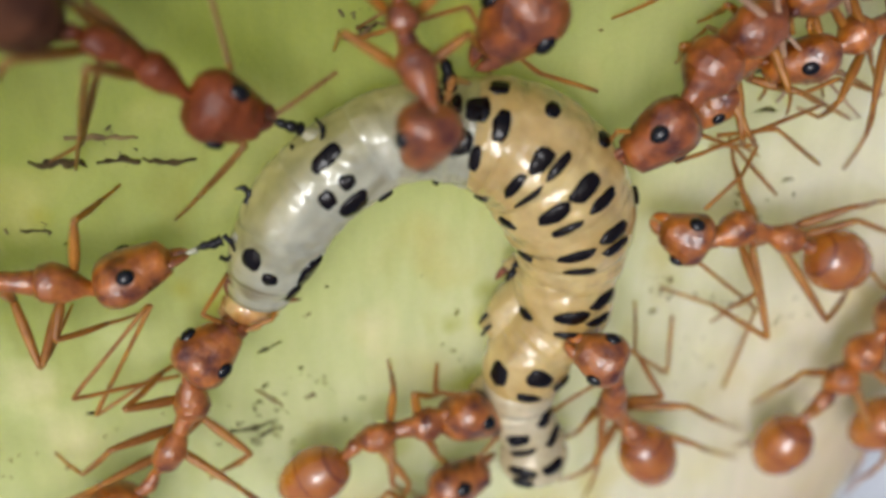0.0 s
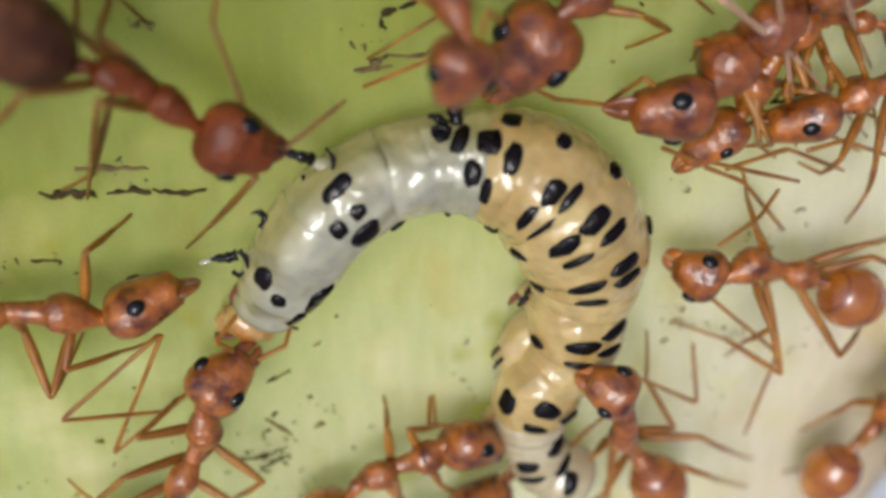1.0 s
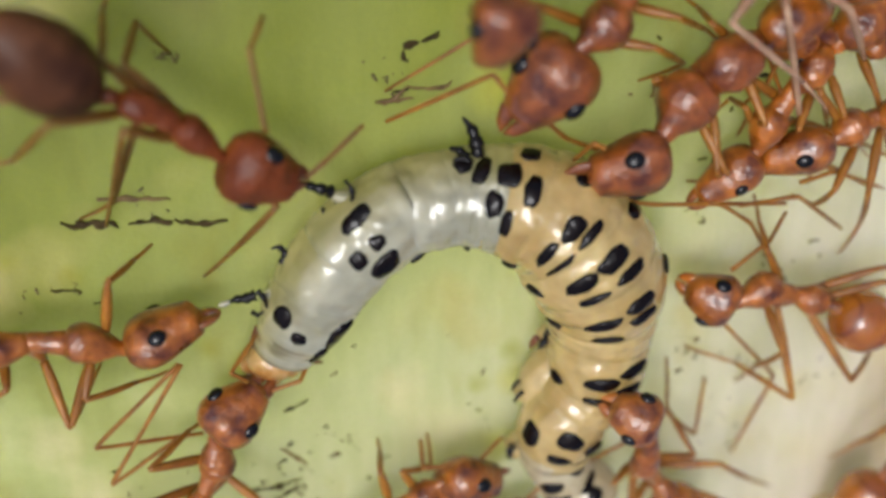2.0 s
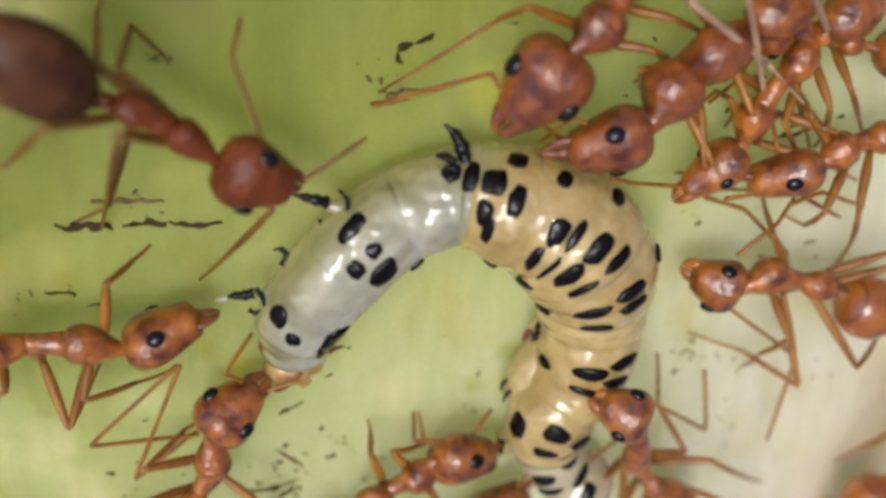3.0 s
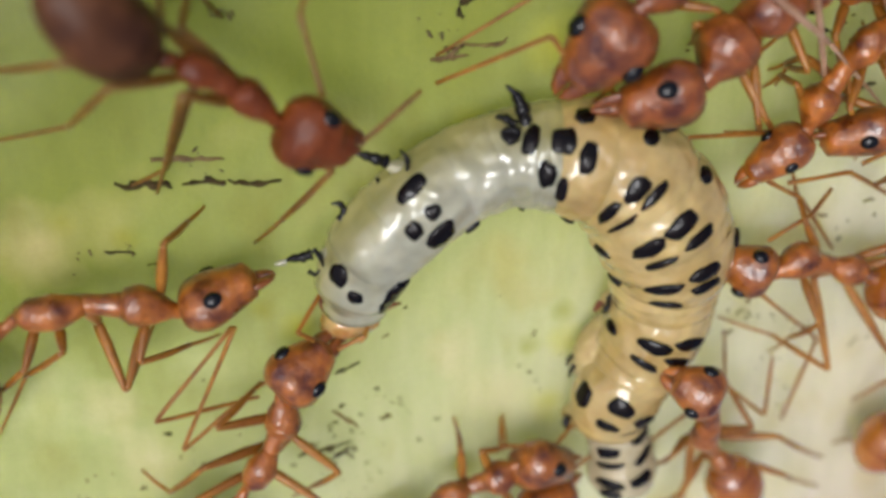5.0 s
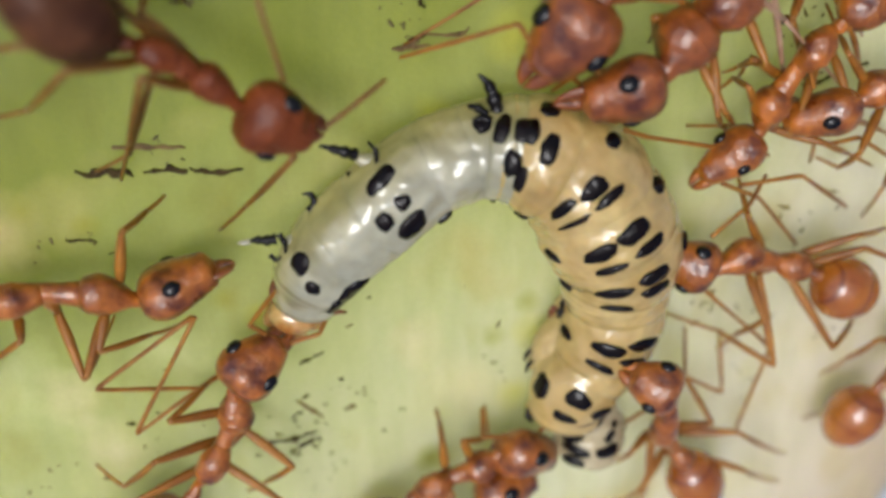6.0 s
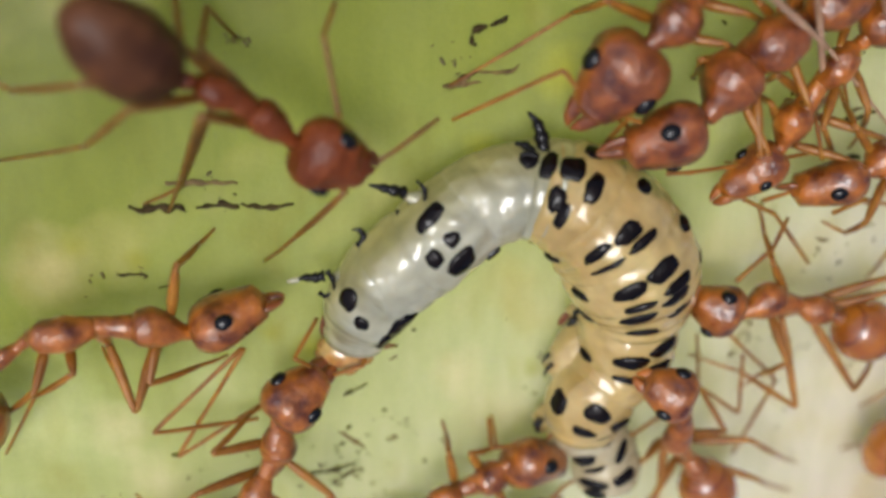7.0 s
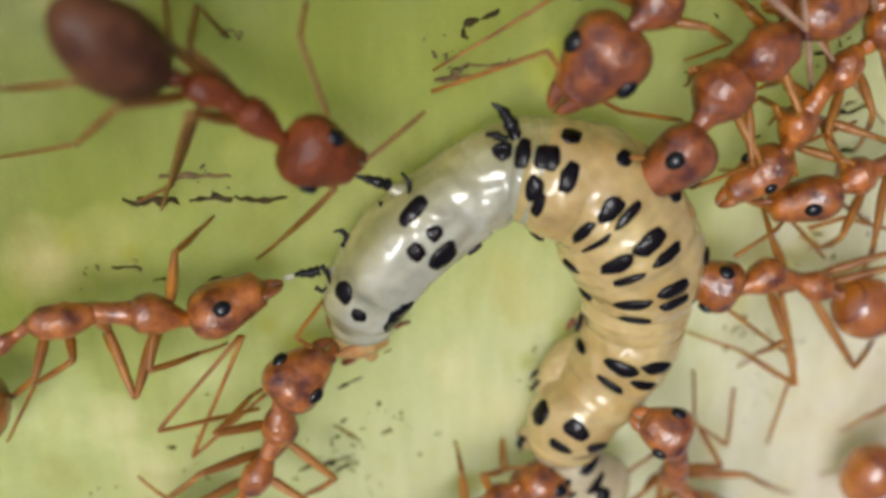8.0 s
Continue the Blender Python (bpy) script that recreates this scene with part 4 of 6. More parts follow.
ants["F"] = ant((7.43, -1.29), "orange weaver ant biting the caterpillar's flank, with a shiny gaster", head=(-2.33, 0.23, 1.6), mouth=(-3.04, 0.52, 1.3), roll=-12,
    size=(0.72, 0.72), thorax=[(-1.51, 0.25, 1.5), (-0.97, 0.31, 1.6), (0, 0, 1.5), (0.65, -0.18, 1.5)], girth=0.50,
    petiole=(1.19, -0.5, 1.4), gaster=(2.06, -0.99, 1.5), tip=(3.64, -1.76, 1.2), belly=(1, 0.85),
    legs=[[(-0.26, -0.46, 1.1), (0.21, -2.95, 1.8), (-0.85, -2.48, 0.6), (-2.19, -2.08, 0.06)], 
          [(-0.59, -0.35, 1.1), (-0.4, -1.35, 2), (-0.45, -2.5, 0.8), (-0.55, -3.4, 0.06)], 
          [(0.54, -0.55, 1.1), (1.75, -2.52, 1.9), (3.01, -2.51, 0.7), (3.73, -2.24, 0.06)], 
          [(-0.26, 0.16, 1.2), (-1.08, 1.43, 1.7), (-0.85, 1.71, 0.7), (-0.76, 2.21, 0.06)], 
          [(0.56, -0.08, 1.2), (1.94, 0.7, 1.8), (3.36, 0.21, 0.7), (5.19, -0.1, 0.06)], 
          [(0.83, -0.41, 1.1), (2.18, 0.31, 1.8), (4.27, -0.89, 0.7), (5.94, -1.76, 0.06)]],
    antennae=[[(-1.97, -0.53, 1.4), (0.3, -2.73, 1), (-0.12, -5.63, 0.5)], [(-1.92, 0.92, 1.6), (-0.88, 1.57, 1.4), (-0.25, 2.06, 0.9)]], tone=2)
ants["G"] = ant((11.84, -5.81), "weaver ant with a round amber gaster on the pale leaf", head=(1.4, 1.57, 1.4), mouth=(2.4, 1.97, 1.05), roll=0,
    size=(0.96, 0.87), thorax=[(0.6, 0.82, 1.5), (0.34, 0.58, 1.5), (0, 0, 1.4), (-0.33, -0.28, 1.4)], girth=0.62,
    petiole=(-0.57, -0.85, 1.3), gaster=(-1.57, -2.47, 1.3), tip=(-2.05, -3.87, 1), belly=(1.04, 0.81),
    legs=[[(0.13, -0.7, 1.1), (-1, -1.08, 1.7), (-0.89, -2.5, 0.6), (-2.31, -3.3, 0.06)], 
          [(0.23, -0.33, 1.1), (-1.58, 0.32, 1.7), (-1.65, -0.98, 0.6), (-1.97, -1.81, 0.06)], 
          [(0.49, -0.75, 1.1), (0.9, -1.96, 1.7), (1.73, -3.75, 0.6), (1.81, -5.52, 0.06)], 
          [(0.7, -0.01, 1.1), (1.74, -0.9, 1.7), (3.21, -2.7, 0.6), (4.37, -4.59, 0.06)]],
    antennae=[[(1.63, 2.08, 1.4), (0.48, 2.74, 1.4), (0.22, 3.31, 0.8)]], tone=2)
ants["G2"] = ant((14.16, -7.37), "weaver ant at the brown leaf margin", head=(0.32, 1.49, 1.4), mouth=(1.17, 1.91, 1.05), roll=0,
    size=(0.99, 0.89), thorax=[(0.36, 0.51, 1.4), (0.22, 0.34, 1.4), (0, 0, 1.3), (-0.14, -0.18, 1.3)], girth=0.58,
    petiole=(-0.2, -0.44, 1.2), gaster=(-0.86, -0.61, 1.3), tip=(-1.51, -1.52, 1), belly=(0.99, 0.76),
    legs=[[(0.19, -0.27, 1.1), (-0.71, -1.81, 1.6), (-0.57, -3.28, 0.6), (-0.62, -4.39, 0.06)], 
          [(0.28, 0.12, 1.1), (-1.39, 1.47, 1.6), (-1.44, 1.2, 0.6), (-1.75, 0.7, 0.06)]],
    antennae=[], tone=2)
ants["H"] = ant((-0.75, 5.06), "brown weaver ant stepping off the caterpillar's back", head=(0.24, -1.82, 4.2), mouth=(-0.09, -3.1, 3.7), roll=0,
    size=(0.77, 0.69), thorax=[(0.16, -0.91, 3.8), (0.14, -0.57, 3.6), (0, 0, 3.2), (-0.04, 0.34, 3)], girth=0.44,
    petiole=(-0.05, 0.65, 2.9), gaster=(-0.06, 1.71, 2.8), tip=(-0.1, 2.6, 2.5), belly=(0.97, 0.65),
    legs=[[(0.07, -0.93, 3), (-1.14, -0.04, 3), (-1.1, -0.47, 1.5), (-1.1, -1.27, 0.06)], 
          [(0.42, -0.84, 3), (1.35, -0.19, 3), (1.83, -0.87, 2), (2.58, -2.19, 0.06)], 
          [(-0.01, 0.01, 2.6), (-0.99, 1.05, 3), (-0.96, 0.78, 0.8), (-1.12, 0.86, 0.06)], 
          [(0.22, -0.01, 2.6), (1, 0.95, 3), (1.72, 0.65, 0.8), (2.13, 0.84, 0.06)]],
    antennae=[[(0.64, -1.15, 4.2), (0.79, -0.77, 4), (1.31, -1.19, 3.2)]], tone=4)
ants["I"] = ant((3.44, 6.71), "large orange weaver ant biting the caterpillar's back, seen from above", head=(-1.7, -1.86, 2.3), mouth=(-2.68, -3.19, 1.9), roll=18,
    size=(1.10, 0.95), thorax=[(-0.98, -1.22, 2.2), (-0.52, -0.71, 2.3), (0, 0, 2.2), (0.31, 0.44, 2.2)], girth=0.59,
    petiole=(0.56, 0.75, 2.1), gaster=(1.19, 1.51, 2.1), tip=(2.1, 2.21, 1.8), belly=(1.25, 0.79),
    legs=[[(-0.35, -1.18, 1.7), (0.66, -1.28, 2.2), (1.85, -2.01, 1), (1.18, -2.66, 0.06)], 
          [(-0.56, -0.93, 1.7), (-2.04, -0.25, 2.2), (-2.28, -0.83, 0.8), (-4.85, -2.56, 0.06)], 
          [(0.15, -0.48, 1.7), (1.08, -0.64, 2.2), (2.39, -1.31, 0.8), (3.29, -1.96, 0.06)], 
          [(-0.02, -0.11, 1.7), (-1.51, 0.63, 2.2), (-1.62, 0.58, 0.8), (-1.87, 0.57, 0.06)]],
    antennae=[[(-2.42, -2.23, 2.3), (-2.85, -1.63, 2.2), (-5.02, -2.83, 0.9)], [(-1.86, -2.61, 2.2), (-1.1, -3.19, 2), (0.44, -3.79, 1.6)]], tone=4, bite=1.3)
ants["J"] = ant((4.67, 5.04), "orange weaver ant leaning in to bite, with raised spiny thorax", head=(-1.73, -1.43, 2.5), mouth=(-3.21, -1.85, 2.3), roll=-30,
    size=(1.02, 0.82), thorax=[(-0.81, -0.93, 2.3), (-0.37, -0.51, 2.3), (0, 0, 2.2), (0.89, 0.48, 2.1)], girth=0.78,
    petiole=(1.41, 0.79, 2), gaster=(2.14, 1.13, 2), tip=(3.18, 1.5, 1.7), belly=(0.97, 0.63),
    legs=[[(0.26, -1.14, 1.7), (0.78, -2.2, 2.2), (1.77, -3.12, 0.8), (0.9, -3.35, 0.06)], 
          [(0.59, -1.03, 1.7), (0.62, -2.25, 2.2), (1.4, -3.09, 0.8), (2.32, -3.77, 0.06)], 
          [(1.23, -0.06, 1.6), (1.64, -1.19, 2.2), (1.89, -1.55, 0.8), (2.08, -2.25, 0.06)], 
          [(0, -0.21, 1.7), (-1.09, 0, 2.2), (-0.47, -0.73, 0.8), (-0.24, -1.11, 0.06)], 
          [(0.96, 0.49, 1.7), (0.09, 1.15, 2.2), (0.37, 1.16, 0.8), (0.3, 1.25, 0.06)]],
    antennae=[[(-2.35, -0.97, 2.6), (-2.62, -0.83, 2.6), (-2.95, -1.75, 1.6)], [(-1.53, -2.45, 2.2), (-0.84, -2.71, 1.9), (2.82, -3.41, 1)]], tone=4, bite=1.4)
ants["K"] = ant((7.20, 2.92), "glossy orange weaver ant gripping the caterpillar with closed jaws", head=(-1.29, -1.51, 1.5), mouth=(-2.54, -2.57, 1.3), roll=40,
    size=(0.91, 0.59), thorax=[(-0.73, -0.88, 1.5), (-0.53, -0.27, 1.6), (0.03, 0.61, 1.6), (0.49, 1.24, 1.6)], girth=0.50,
    petiole=(0.87, 1.53, 1.5), gaster=(1.61, 2.05, 1.5), tip=(2.68, 2.58, 1.2), belly=(0.89, 0.61),
    legs=[[(-0.1, -1.08, 1.1), (0.92, -1.28, 1.7), (2.34, -2.1, 0.6), (3.45, -2.75, 0.06)], 
          [(-0.45, -0.76, 1.1), (-1.2, 0.23, 1.7), (-1.05, 0.09, 0.6), (-1.16, -0.38, 0.06)], 
          [(0.36, -0.39, 1.1), (1.38, -0.66, 1.7), (2.81, -1.37, 0.6), (3.93, -1.99, 0.06)], 
          [(0.14, 0.05, 1.1), (-1.17, 0.9, 1.7), (-0.95, 0.37, 0.6), (-1.07, 0.05, 0.06)],
          [(0.74, 0.46, 1.1), (0.2, -0.42, 1.7), (1.35, -1.79, 0.6), (1.63, -2.49, 0.06)],
          [(1.12, 0.71, 1.1), (1.28, -0.07, 1.7), (1.91, -1.08, 0.6), (2.04, -1.74, 0.06)]],
    antennae=[[(-0.87, -2.34, 1.4), (0.79, -2.23, 1.2), (2.68, -3.45, 0.5)], [(-1.39, -2.25, 1.4), (-0.19, -2.93, 1), (1.3, -4.64, 0.5)]], tone=0)
ants["L"] = ant((9.83, 2.52), "orange weaver ant waiting behind the others, head lowered", head=(-2, -0.72, 1.5), mouth=(-3.24, -1.03, 1.2), roll=-60,
    size=(0.99, 0.73), thorax=[(-1.11, -0.35, 1.5), (-0.69, -0.24, 1.5), (0, 0, 1.5), (0.42, 0.11, 1.5)], girth=0.51,
    petiole=(0.92, 0.18, 1.4), gaster=(2, 0.43, 1.5), tip=(3.4, 0.66, 1.2), belly=(1.22, 0.81),
    legs=[[(-0.34, -0.72, 1.1), (-1.81, 0.8, 1.8), (-1.48, 0.95, 0.7), (-1.5, 1.45, 0.06)], 
          [(-0.18, -0.73, 1.1), (-1.02, -1.7, 1.8), (-0.81, -2.55, 0.7), (-1.08, -2.5, 0.06)], 
          [(0.37, -0.48, 1.1), (-0.1, -1.78, 1.8), (0.59, -3.16, 0.7), (0.57, -4.33, 0.06)]],
    antennae=[[(-1.7, -1.6, 1.4), (-0.77, -1.42, 1.3), (1.11, -2.29, 0.6)], [(-2.32, -0.11, 1.5), (-2.62, 0.75, 1.5), (-2.79, 1.48, 0.8)]], tone=0)
ants["N"] = ant((5.41, 7.94), "weaver ant standing tall over the crowd on long pale legs", head=(-1.27, 0.13, 2.4), mouth=(-1.61, 0.31, 2.05), roll=0,
    size=(0.72, 0.63), thorax=[(-0.86, 0.08, 2.8), (-0.61, 0.05, 2.8), (0, 0, 2.8), (0.5, -0.07, 2.8)], girth=0.38,
    petiole=(0.93, -0.1, 2.7), gaster=(1.87, -0.12, 2.8), tip=(3.11, -0.21, 2.5), belly=(1.02, 0.68),
    legs=[[(0.07, -0.26, 2.3), (-0.26, -0.69, 3.4), (1.9, -4.3, 1), (2.21, -4.99, 0.06)], 
          [(-0.19, -0.19, 2.3), (-1.42, -0.92, 3.4), (1.05, -2.63, 2.2), (4.62, -5.6, 0.06)], 
          [(0.57, -0.27, 2.3), (1.14, -0.75, 3.4), (3.12, -2.56, 1.2), (4.38, -3.77, 0.06)]],
    antennae=[], tone=3)
ants["O"] = ant((8.20, 5.70), "dark orange weaver ant crossing behind the others", head=(-1.81, 0.21, 1.4), mouth=(-2.25, -0.11, 1.05), roll=0,
    size=(0.62, 0.52), thorax=[(-1.14, 0.21, 1.4), (-0.72, 0.16, 1.4), (0, 0, 1.4), (0.44, -0.08, 1.4)], girth=0.35,
    petiole=(0.87, -0.17, 1.4), gaster=(1.91, -0.35, 1.4), tip=(3.33, -0.5, 1.1), belly=(1.03, 0.69),
    legs=[[(-0.63, -0.11, 1.1), (-1.13, -0.76, 1.7), (-0.18, -2.06, 0.7), (0.56, -3.2, 0.06)], 
          [(0.09, -0.21, 1.1), (0.22, -0.93, 1.8), (1.32, -2.16, 0.7), (2.13, -3.31, 0.06)], 
          [(-0.55, 0.21, 1.1), (-1.59, 1.01, 1.7), (-1.46, 1.16, 0.7), (-1.55, 1.28, 0.06)]],
    antennae=[[(-2.02, -0.15, 1.4), (-2.21, -0.84, 1.2), (-2.51, -1.54, 0.6)]], tone=0)

# ---- frass and fibres stuck to the leaf ----
SCRAPS = [
    ("dark", 0.095, [(-8.76, 1.63), (-8.35, 1.56), (-7.88, 1.57), (-7.52, 1.5)]),
    ("dark", 0.090, [(-7.32, 1.55), (-6.88, 1.57), (-6.38, 1.55)]),
    ("dark", 0.084, [(-6.28, 1.57), (-5.75, 1.42), (-5.17, 1.42)]),
    ("brown", 0.057, [(-7.92, 2.16), (-7.33, 2.13), (-6.33, 2.08)]),
    ("dark", 0.075, [(-1, 5.01), (-0.93, 5.31), (-0.62, 5.37)]),
    ("dark", 0.056, [(-0.57, 5.39), (-0.34, 5.48), (-0.11, 5.55)]),
    ("brown", 0.064, [(-1.6, 3.99), (-1.27, 4.05), (-0.89, 4.35)]),
    ("brown", 0.051, [(-0.89, 4.37), (-0.1, 4.26), (0.16, 4.44)]),
    ("dark", 0.058, [(-4.17, -3.96), (-3.92, -3.85), (-3.56, -3.69)]),
    ("dark", 0.052, [(-5.28, -6.39), (-4.98, -6.32), (-4.38, -6.27), (-3.78, -6.13)]),
    ("dark", 0.045, [(-4.55, -6.8), (-4.24, -6.55), (-3.78, -6.32)]),
    ("dark", 0.044, [(-3.2, -4.58), (-3.08, -4.63)]),
    ("dark", 0.044, [(-4.15, -5.02), (-4.03, -4.93)]),
    ("dark", 0.052, [(-4.35, -5.53), (-4.17, -5.49)]),
    ("dark", 0.050, [(-2.4, -2.35), (-2.26, -2.3)]),
    ("brown", 0.059, [(-3.01, -5.51), (-2.77, -5.47)]),
    ("dark", 0.046, [(4.97, 5.27), (5.1, 5.13)]),
    ("brown", 0.051, [(1.52, 5.7), (1.76, 5.68)]),
    ("dark", 0.058, [(-9.26, -0.06), (-8.88, -0.07), (-8.55, -0.13)]),
    ("dark", 0.053, [(-8.36, -0.45), (-8.04, -0.44)]),
    ("brown", 0.043, [(-2.96, -3.09), (-2.76, -3.01)]),
    ("dark", 0.036, [(-7.83, -5.02), (-7.74, -5.07)]),
    ("dark", 0.035, [(-7.48, -3.79), (-7.37, -3.77)]),
    ("dark", 0.050, [(-8.59, -5.28), (-8.38, -5.27)]),
    ("dark", 0.056, [(8.49, 2.59), (8.94, 2.65), (9.38, 2.8)]),
    ("dark", 0.050, [(8.61, 1.5), (8.91, 1.57), (9.27, 1.51)]),
    ("dark", 0.041, [(7.7, 4.11), (7.99, 4.15)]),
    ("dark", 0.042, [(6.37, 2.05), (6.63, 2.12)]),
    ("dark", 0.041, [(7.15, 3.4), (7.06, 3.26)]),
    ("brown", 0.068, [(6.83, -3.19), (7.02, -3.11)]),
    ("brown", 0.062, [(6.41, -4.11), (6.63, -4.03)]),
    ("brown", 0.053, [(4.34, 3.86), (4.51, 3.91)]),
    ("brown", 0.056, [(8.67, 2.78), (9.04, 2.84)]),
    ("brown", 0.044, [(8.76, -0.8), (8.43, -0.7)]),
    ("dark", 0.051, [(-4.14, -4.97), (-4, -4.92)]),
    ("dark", 0.042, [(10.03, 3), (10.25, 3.05)]),
    ("dark", 0.044, [(-0.84, 4.94), (-0.89, 5.03)]),
    ("brown", 0.059, [(-4.3, -5.11), (-3.62, -5.75)]),
    ("dark", 0.038, [(-1.25, 4.21), (-0.8, 4.32)]),
    ("brown", 0.044, [(-1.45, 4.03), (-0.68, 4.07)]),
]


def build_scrap(tint, thick, points):
    pts = []
    for x, y in points:
        s, n = ALONG.x * x + ALONG.y * y, ACROSS.x * x + ACROSS.y * y
        pts.append(Vector((x, y, leaf_height(s, n) + thick * 0.35)))
    origin = pts[0].copy()
    fine = spline([p - origin for p in pts], 10)
    radii = []
    for i, p in enumerate(fine):
        f = i / (len(fine) - 1)
        radii.append(thick * (0.25 + 0.75 * math.sin(math.pi * min(1, max(0.06, f))) ** 0.5) * max(0.25, 0.9 + 1.1 * noise.noise((p + origin) * 5.3)))
        fine[i] = p + Vector((noise.noise((p + origin) * 4.3), noise.noise((p + origin) * 4.7 + Vector((3, 1, 2))), 0)) * thick * 1.3
    bm = loft(bmesh.new(), fine, radii, 7, 0.6)
    ob = part("frass", bm, FRASS_DARK if tint == "dark" else FRASS_BROWN, m=shift(origin))
    tagged(ob, ("blackish" if tint == "dark" else "brown") + (" fibre of frass stuck to the leaf" if len(points) > 2 else " speck of frass on the leaf"), "frass", "frass on the leaf")


for scrap in SCRAPS:
    build_scrap(*scrap)


# crumbs of frass strewn in drifts: place and spread in millimetres, number
DRIFTS = [(-4.5, -6.8, 0.7, 26), (-4.1, -5.8, 0.5, 8), (-2.7, -6.3, 0.9, 10), (6.8, -3.4, 0.4, 12), (8.2, -4.0, 0.5, 10), (6.6, 0.4, 0.5, 6), (-1.5, 4.6, 0.5, 14), (-6.2, 5.3, 0.3, 16), (-9.1, -0.1, 0.6, 10), (-6.7, 1.6, 0.5, 8), (-2.9, -5.0, 0.4, 8), (9.2, -1.2, 0.7, 12), (8.1, 3.9, 0.6, 12), (-8.0, -6.0, 0.6, 8), (7.9, -5.7, 0.8, 10), (1.0, -4.6, 0.8, 8), (-10.8, -6.9, 0.6, 8), (10.2, -4.3, 0.7, 8)]


def build_crumbs():
    rng = random.Random(5)
    bm = bmesh.new()
    for cx, cy, spread, number in DRIFTS:
        lean = rng.uniform(0, math.pi)
        for k in range(number):
            u, v = rng.gauss(0, spread), rng.gauss(0, spread * 0.5)
            x, y = cx + u * math.cos(lean) - v * math.sin(lean), cy + u * math.sin(lean) + v * math.cos(lean)
            z = leaf_height(ALONG.x * x + ALONG.y * y, ACROSS.x * x + ACROSS.y * y)
            r, turn = rng.uniform(0.014, 0.048), rng.uniform(0, math.pi)
            made = bmesh.ops.create_icosphere(bm, subdivisions=1, radius=r)["verts"]
            stretch = rng.uniform(1.0, 3.0)
            for w in made:
                p = w.co * (1 + 0.3 * noise.noise(w.co * 30 + Vector((k, cx, 0))))
                p.x *= stretch
                w.co = Vector((x + p.x * math.cos(turn) - p.y * math.sin(turn), y + p.x * math.sin(turn) + p.y * math.cos(turn), z + 0.5 * p.z + r * 0.3))
    tagged(part("frass_crumbs", bm, FRASS_CRUMB), "tiny dark crumbs of frass strewn over the leaf", "frass", kind="stuff")


build_crumbs()

# ---- what moves ----
def turn_head(root, rows):
    """A head that shifts and turns on its thorax: seconds, millimetres aside, degrees."""
    skull = [o for o in root.children if o.name.startswith("head")][0]
    rest = skull.matrix_basis.copy()
    walk(skull, [(t, shift((dx, dy, 0)) @ Matrix.Translation(rest.translation) @ pose(0, 0, 0, 0, 0, a) @ Matrix.Translation(-rest.translation) @ rest) for t, dx, dy, a in rows])


def feel(root, seed):
    """Antennae that tap and sweep."""
    rng = random.Random(seed)
    for ob in root.children_recursive:
        if ob.name.startswith("antenna"):
            rest, pace, start, reach = ob.matrix_basis.copy(), rng.uniform(2.2, 4.0), rng.uniform(0, 6), rng.uniform(3, 7)
            walk(ob, [(k * 0.5, rest @ pose(0, 0, 0, 0, reach * math.sin(pace * k * 0.5 + start), reach * math.cos(pace * 0.7 * k * 0.5 + start))) for k in range(17)])


